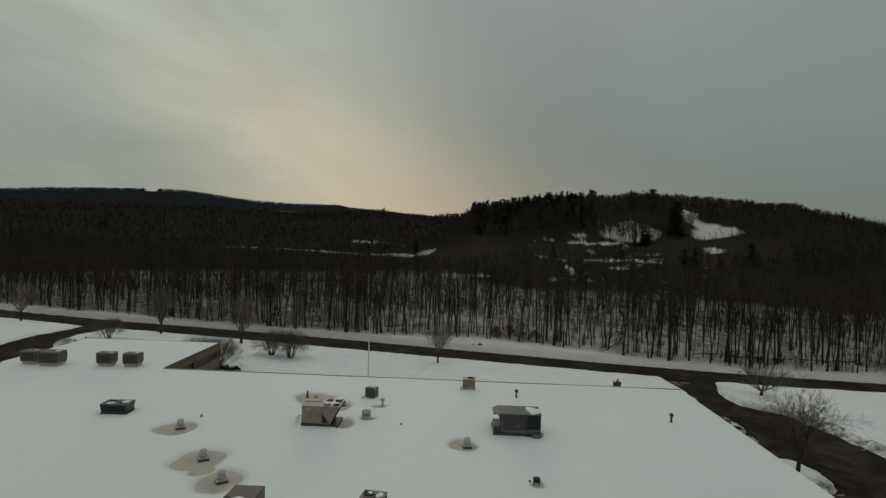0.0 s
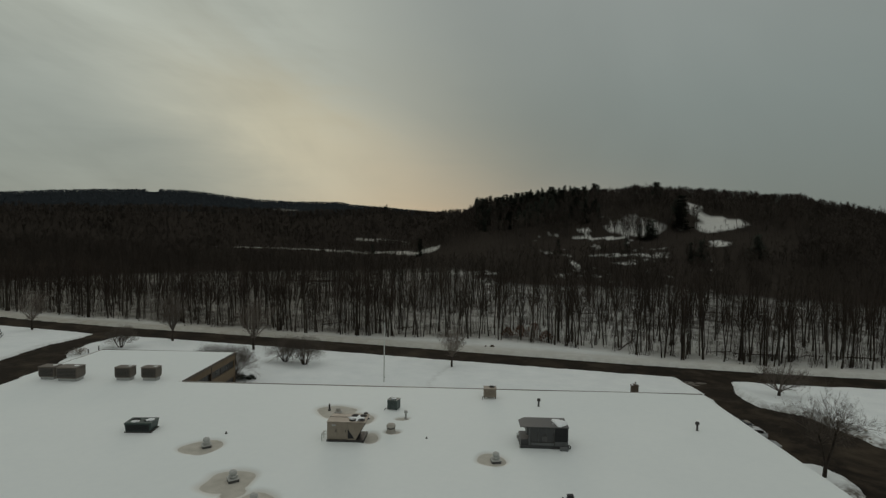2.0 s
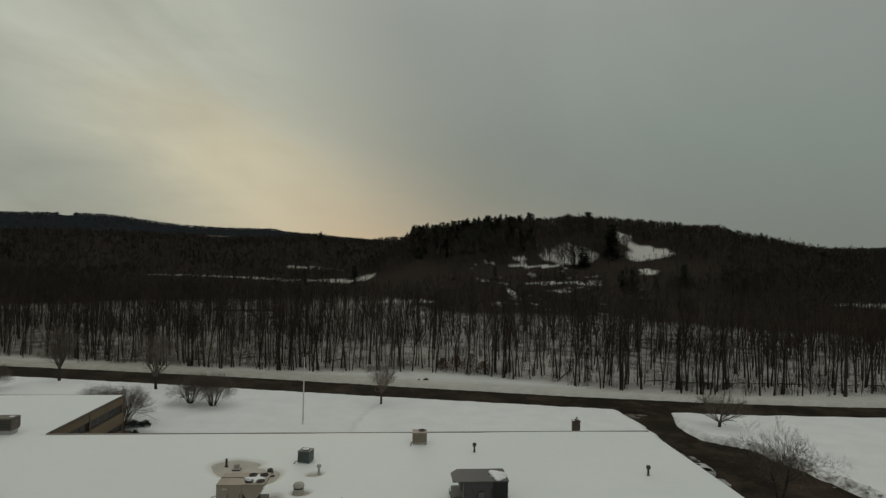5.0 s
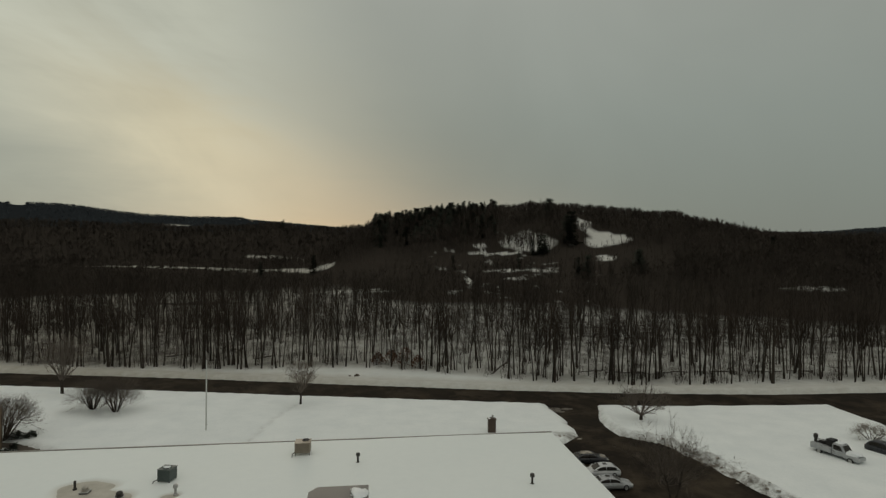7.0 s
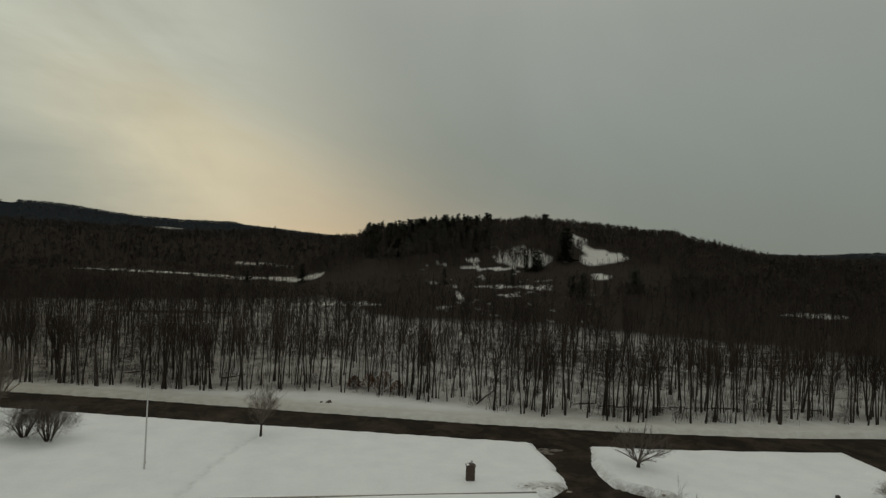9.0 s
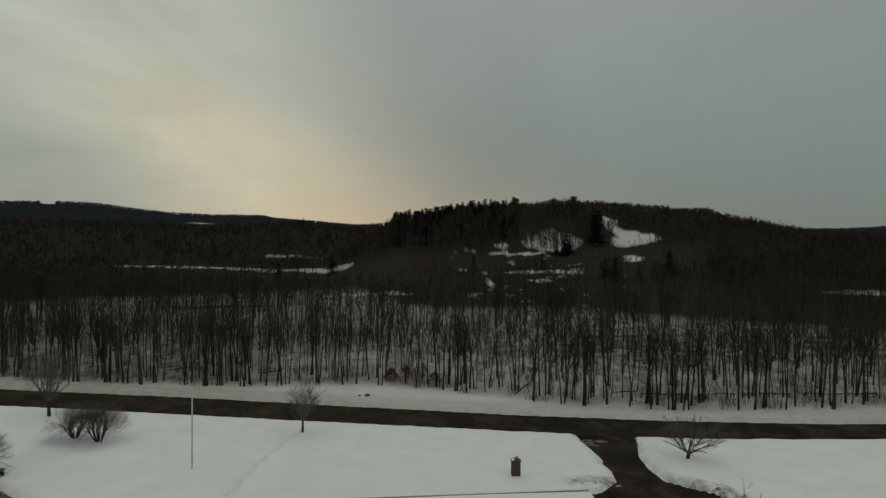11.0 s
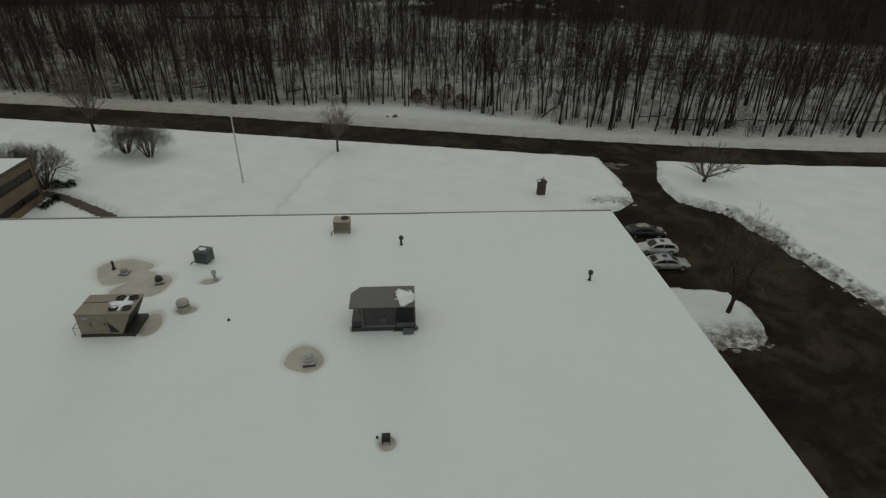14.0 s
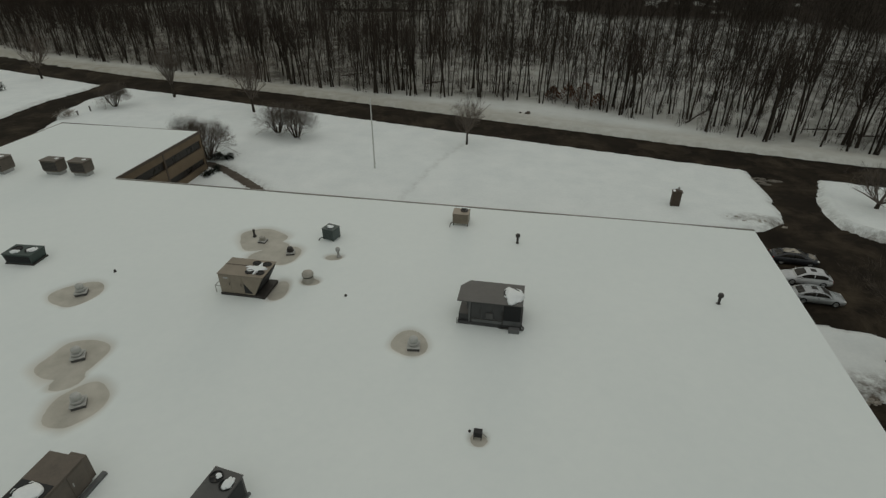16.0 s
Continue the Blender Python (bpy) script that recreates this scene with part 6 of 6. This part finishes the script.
for x, y, k in spots:
    if float(clearing(np.array([x]), np.array([y]))[0]) < 0.4 or k > 1.2:
        plant("conifer", conifer_kinds[r.integers(4)], x, y, "dark evergreen conifer on the wooded hillside", "tree", "conifers on the hillside", r.uniform(0, 360), k, float(land(np.array([x]), np.array([y]))[0]))


def leafy_sapling(x, y, h, seed):
    q = np.random.default_rng(seed)
    t, c = forest_tree(seed, h, 1, 0.05, 0.15)
    w = Wood()
    for _ in range(420):
        a, u, d = q.uniform(0, 6.28), q.uniform(0.15, 0.95), q.uniform(0.2, 0.38)
        p = np.array((math.cos(a), math.sin(a), 0)) * h * d * (1.15 - u) * 2.1 + (0, 0, h * u)
        w.twig(p, p + q.normal(0, 0.2, 3) - (0, 0, 0.12), 0.11)
    ob = plant("sapling", (wood_mesh("stem", t, BARK), wood_mesh("twigs", c, TWIG)), x, y, "young beech holding rust-brown dead leaves", "tree", "beech saplings", names=("stem", "twigs"))
    new("leaves", wood_mesh("leaves", w.arrays(), DEAD_LEAF)).parent = ob


for n, (x, y, h) in enumerate(((-15.5, 67, 3.6), (-12.2, 66, 4.4), (-9.5, 63.5, 3.0), (-18.5, 69, 2.6))):
    leafy_sapling(x, y, h, 600 + n)


def fallen_log(x, y, z, length, r0, turn, tip):
    w = Wood()
    p = np.array((0, 0, 0.0))
    for i in range(4):
        q = np.array((length * (i + 1) / 4, 0.12 * math.sin(i * 2.1), tip * (i + 1) / 4))
        w.limb(p, q, r0 * (1 - 0.15 * i), r0 * (1 - 0.15 * (i + 1)), 7)
        p = q
    ob = thing("fallen_log", x, y, z, "dark fallen tree trunk lying among the standing trees", "log", "fallen logs", turn)
    new("log", wood_mesh("log", w.arrays(), LOG)).parent = ob
    c = Wood()
    g = np.random.default_rng(int(x * 10) % 997)
    for _ in range(14):
        u = g.uniform(0.3, 1)
        a = np.array((length * u, 0, tip * u))
        c.twig(a, a + g.normal(0, 0.9, 3) + (0.6, 0, 0.5), 0.035)
    new("branches", wood_mesh("branches", c.arrays(), TWIG)).parent = ob


for x, y, z, length, r0, turn, tip in ((6, 56, -0.9, 5, 0.18, 25, 2.6), (-70, 80, -0.9, 6, 0.2, 8, 0.8), (-98, 88, -0.9, 6, 0.2, -15, 1.4), (-48, 76, -0.9, 5, 0.18, 14, 0.7), (26, 56, -0.95, 6, 0.18, 5, 0.2)):
    fallen_log(x, y, z, length, r0, turn, tip)


def brush_tangle(x, y, z, w, h, seed):
    """A dark knot of vines and broken branches caught low among the stems."""
    q, st, tw = np.random.default_rng(seed), Wood(), Wood()
    for _ in range(5):
        a = q.uniform(0, 6.28)
        st.limb(np.array((q.normal(0, w * 0.15), q.normal(0, 0.3), -z)), np.array((math.cos(a) * w * 0.35, math.sin(a) * w * 0.2, h * q.uniform(0.3, 0.9))), 0.07, 0.03, 4)
    for _ in range(260):
        a, k = q.uniform(0, 6.28), q.uniform(0, 1) ** 0.6
        p = np.array((math.cos(a) * w / 2 * k, math.sin(a) * w * 0.3 * k, h * q.uniform(0.1, 0.9)))
        tw.twig(p, p + q.normal(0, 1, 3) * (0.7, 0.4, 0.25), 0.035)
    plant("brush_tangle", (wood_mesh("stems", st.arrays(), LOG), wood_mesh("twigs", tw.arrays(), LOG)), x, y, "dark tangle of dead vines and branches in the wood", "brush", "brush tangles", q.uniform(-30, 30), 1.0, z - 0.9, ("stems", "twigs"))


for n, (x, y, z, w, h) in enumerate(((12.1, 65.4, 2.2, 2.4, 1.0), (16.7, 66.7, 2.6, 2.2, 2.2), (-76.2, 96.6, 0.8, 7.0, 1.3), (-67.7, 95.6, 0.8, 5.0, 1.2), (-91.9, 104.0, 0.9, 8.0, 1.5), (-111.6, 93.3, 0.7, 5.0, 1.2), (-54.0, 84.0, 0.5, 4.0, 0.8), (37.0, 49.5, 0.4, 3.0, 0.9), (41.0, 48.8, 0.4, 2.4, 1.0))):
    brush_tangle(x, y, z, w, h, 900 + n)


# ---------- trees and shrubs round the lawn ----------
def one_plant(name, pair, x, y, label, group="", names=("trunk", "crown"), z=None, twigs=GARDEN_TWIG):
    return plant(name, (wood_mesh(names[0], pair[0], BARK), wood_mesh(names[1], pair[1], twigs)), x, y, label, "tree" if name == "tree" else "shrub", group, names=names, z=z)


LAWN = "bare round-crowned young tree on the snowy lawn"
one_plant("tree", lawn_tree(701, 7.2, 7.0, 2.2), -32.4, 36.7, LAWN, "lawn trees")
one_plant("tree", lawn_tree(702, 10.5, 10.5, 2.6), -76.3, 47.8, LAWN, "lawn trees")
one_plant("tree", lawn_tree(703, 10.5, 9.5, 2.8), -98.4, 55.0, LAWN, "lawn trees")
one_plant("tree", lawn_tree(704, 9.5, 9.0, 2.6), -139.8, 64.2, LAWN, "lawn trees")


def forked_tree(seed):
    """Two stems that part low down and open into one wide thin crown."""
    rng = np.random.default_rng(seed)
    trunk, crown = Wood(), Wood()
    fork = np.array((0.1, 0.0, 1.1))
    trunk.limb(np.array((0, 0, -0.3)), fork, 0.24, 0.20, 8)
    for tip, r in (((1.3, 0.3, 5.0), 0.15), ((-0.5, 0.5, 4.6), 0.12)):
        tip = np.array(tip)
        mid = fork + (tip - fork) * 0.55 + np.array((0.12, 0, 0))
        trunk.limb(fork, mid, r, r * 0.85, 7), trunk.limb(mid, tip, r * 0.85, r * 0.6, 7)
        for b in range(12):
            a, tilt = 2 * math.pi * (b + rng.uniform(-0.3, 0.3)) / 12, rng.uniform(0.35, 1.7)
            branch(crown, rng, mid + (tip - mid) * rng.uniform(0.1, 1.0), np.array((math.cos(a) * tilt + 0.12, math.sin(a) * tilt, 1.0)), rng.uniform(2.6, 4.2), r * 0.26, 2, 6, 0.006, 0.04)
    return trunk.arrays(), crown.arrays()


leaning = forked_tree(705)
one_plant("tree", leaning, 8.6, -10.5, "bare forked tree on a snowy island in the parking lot", "lawn trees", z=0.3)
MANY = "bare many-stemmed rounded shrub in the snow"
STEMS = ("stem", "crown")
one_plant("shrub", shrub_wood(711, 5.4, 9.0, 11), -64.9, 34.6, MANY, "lawn shrubs", STEMS)
one_plant("shrub", shrub_wood(712, 5.6, 8.6, 11), -60.6, 32.6, MANY, "lawn shrubs", STEMS)
one_plant("shrub", shrub_wood(713, 6.2, 9.0, 12), -69.6, 20.8, "dense bare shrub beside the tan wing of the building", "lawn shrubs", STEMS)
one_plant("shrub", shrub_wood(714, 5.6, 8.0, 10), -74.4, 22.8, "dense bare shrub behind the tan wing of the building", "lawn shrubs", STEMS)
one_plant("shrub", shrub_wood(715, 4.8, 7.4, 10), -103.8, 43.9, MANY, "lawn shrubs", STEMS)
one_plant("tree", lawn_tree(716, 5.0, 11.0, 0.8, 1.9, 9, 3000, 0.6), 22.6, 21.9, "low wide-spreading bare tree by the drive entrance", "lawn trees")
one_plant("shrub", shrub_wood(717, 2.2, 6.0, 8, 1.0, 900), 49.6, 7.6, "low snow-dusted bare shrub beside the parked truck", "lawn shrubs", STEMS, twigs=PALE_TWIG)
one_plant("shrub", shrub_wood(720, 1.5, 4.4, 6, 1.0, 700), -106.6, 34.9, "low frosted twiggy shrub in the snow bank", "lawn shrubs", STEMS, twigs=PALE_TWIG)


def evergreen_shrub(x, y, w, h, seed):
    """A low dark clump of many small leaf sprays."""
    q, lf, st = np.random.default_rng(seed), Wood(), Wood()
    for _ in range(420):
        a, e = q.uniform(0, 6.28), q.uniform(0.0, 1.4)
        k = q.uniform(0.65, 1.0) * (0.85 + 0.3 * math.sin(a * 3 + seed))
        p = np.array((math.cos(a) * math.cos(e) * w / 2 * k, math.sin(a) * math.cos(e) * w / 2 * k, math.sin(e) * h * k))
        lf.twig(p, p + unit(p + q.normal(0, 0.4, 3)) * q.uniform(0.12, 0.34), 0.09)
    for _ in range(9):
        a = q.uniform(0, 6.28)
        st.limb(np.array((0, 0, -0.2)), np.array((math.cos(a) * w * 0.3, math.sin(a) * w * 0.3, h * 0.7)), 0.04, 0.015, 4)
    ob = plant("evergreen_shrub", (wood_mesh("stems", st.arrays(), BARK), wood_mesh("leaves", lf.arrays(), EVERGREEN)), x, y, "low dark evergreen shrub by the building corner", "shrub", "evergreen shrubs", names=("stem", "leaves"))
    return ob


for n, (x, y, w, h) in enumerate(((-68.2, 20.9, 2.6, 0.75), (-66.6, 21.0, 2.4, 0.6), (-66.0, 16.6, 1.8, 0.7), (-66.1, 14.6, 1.9, 0.6), (-136.6, 50.0, 2.2, 2.0))):
    evergreen_shrub(x, y, w, h, 800 + n)
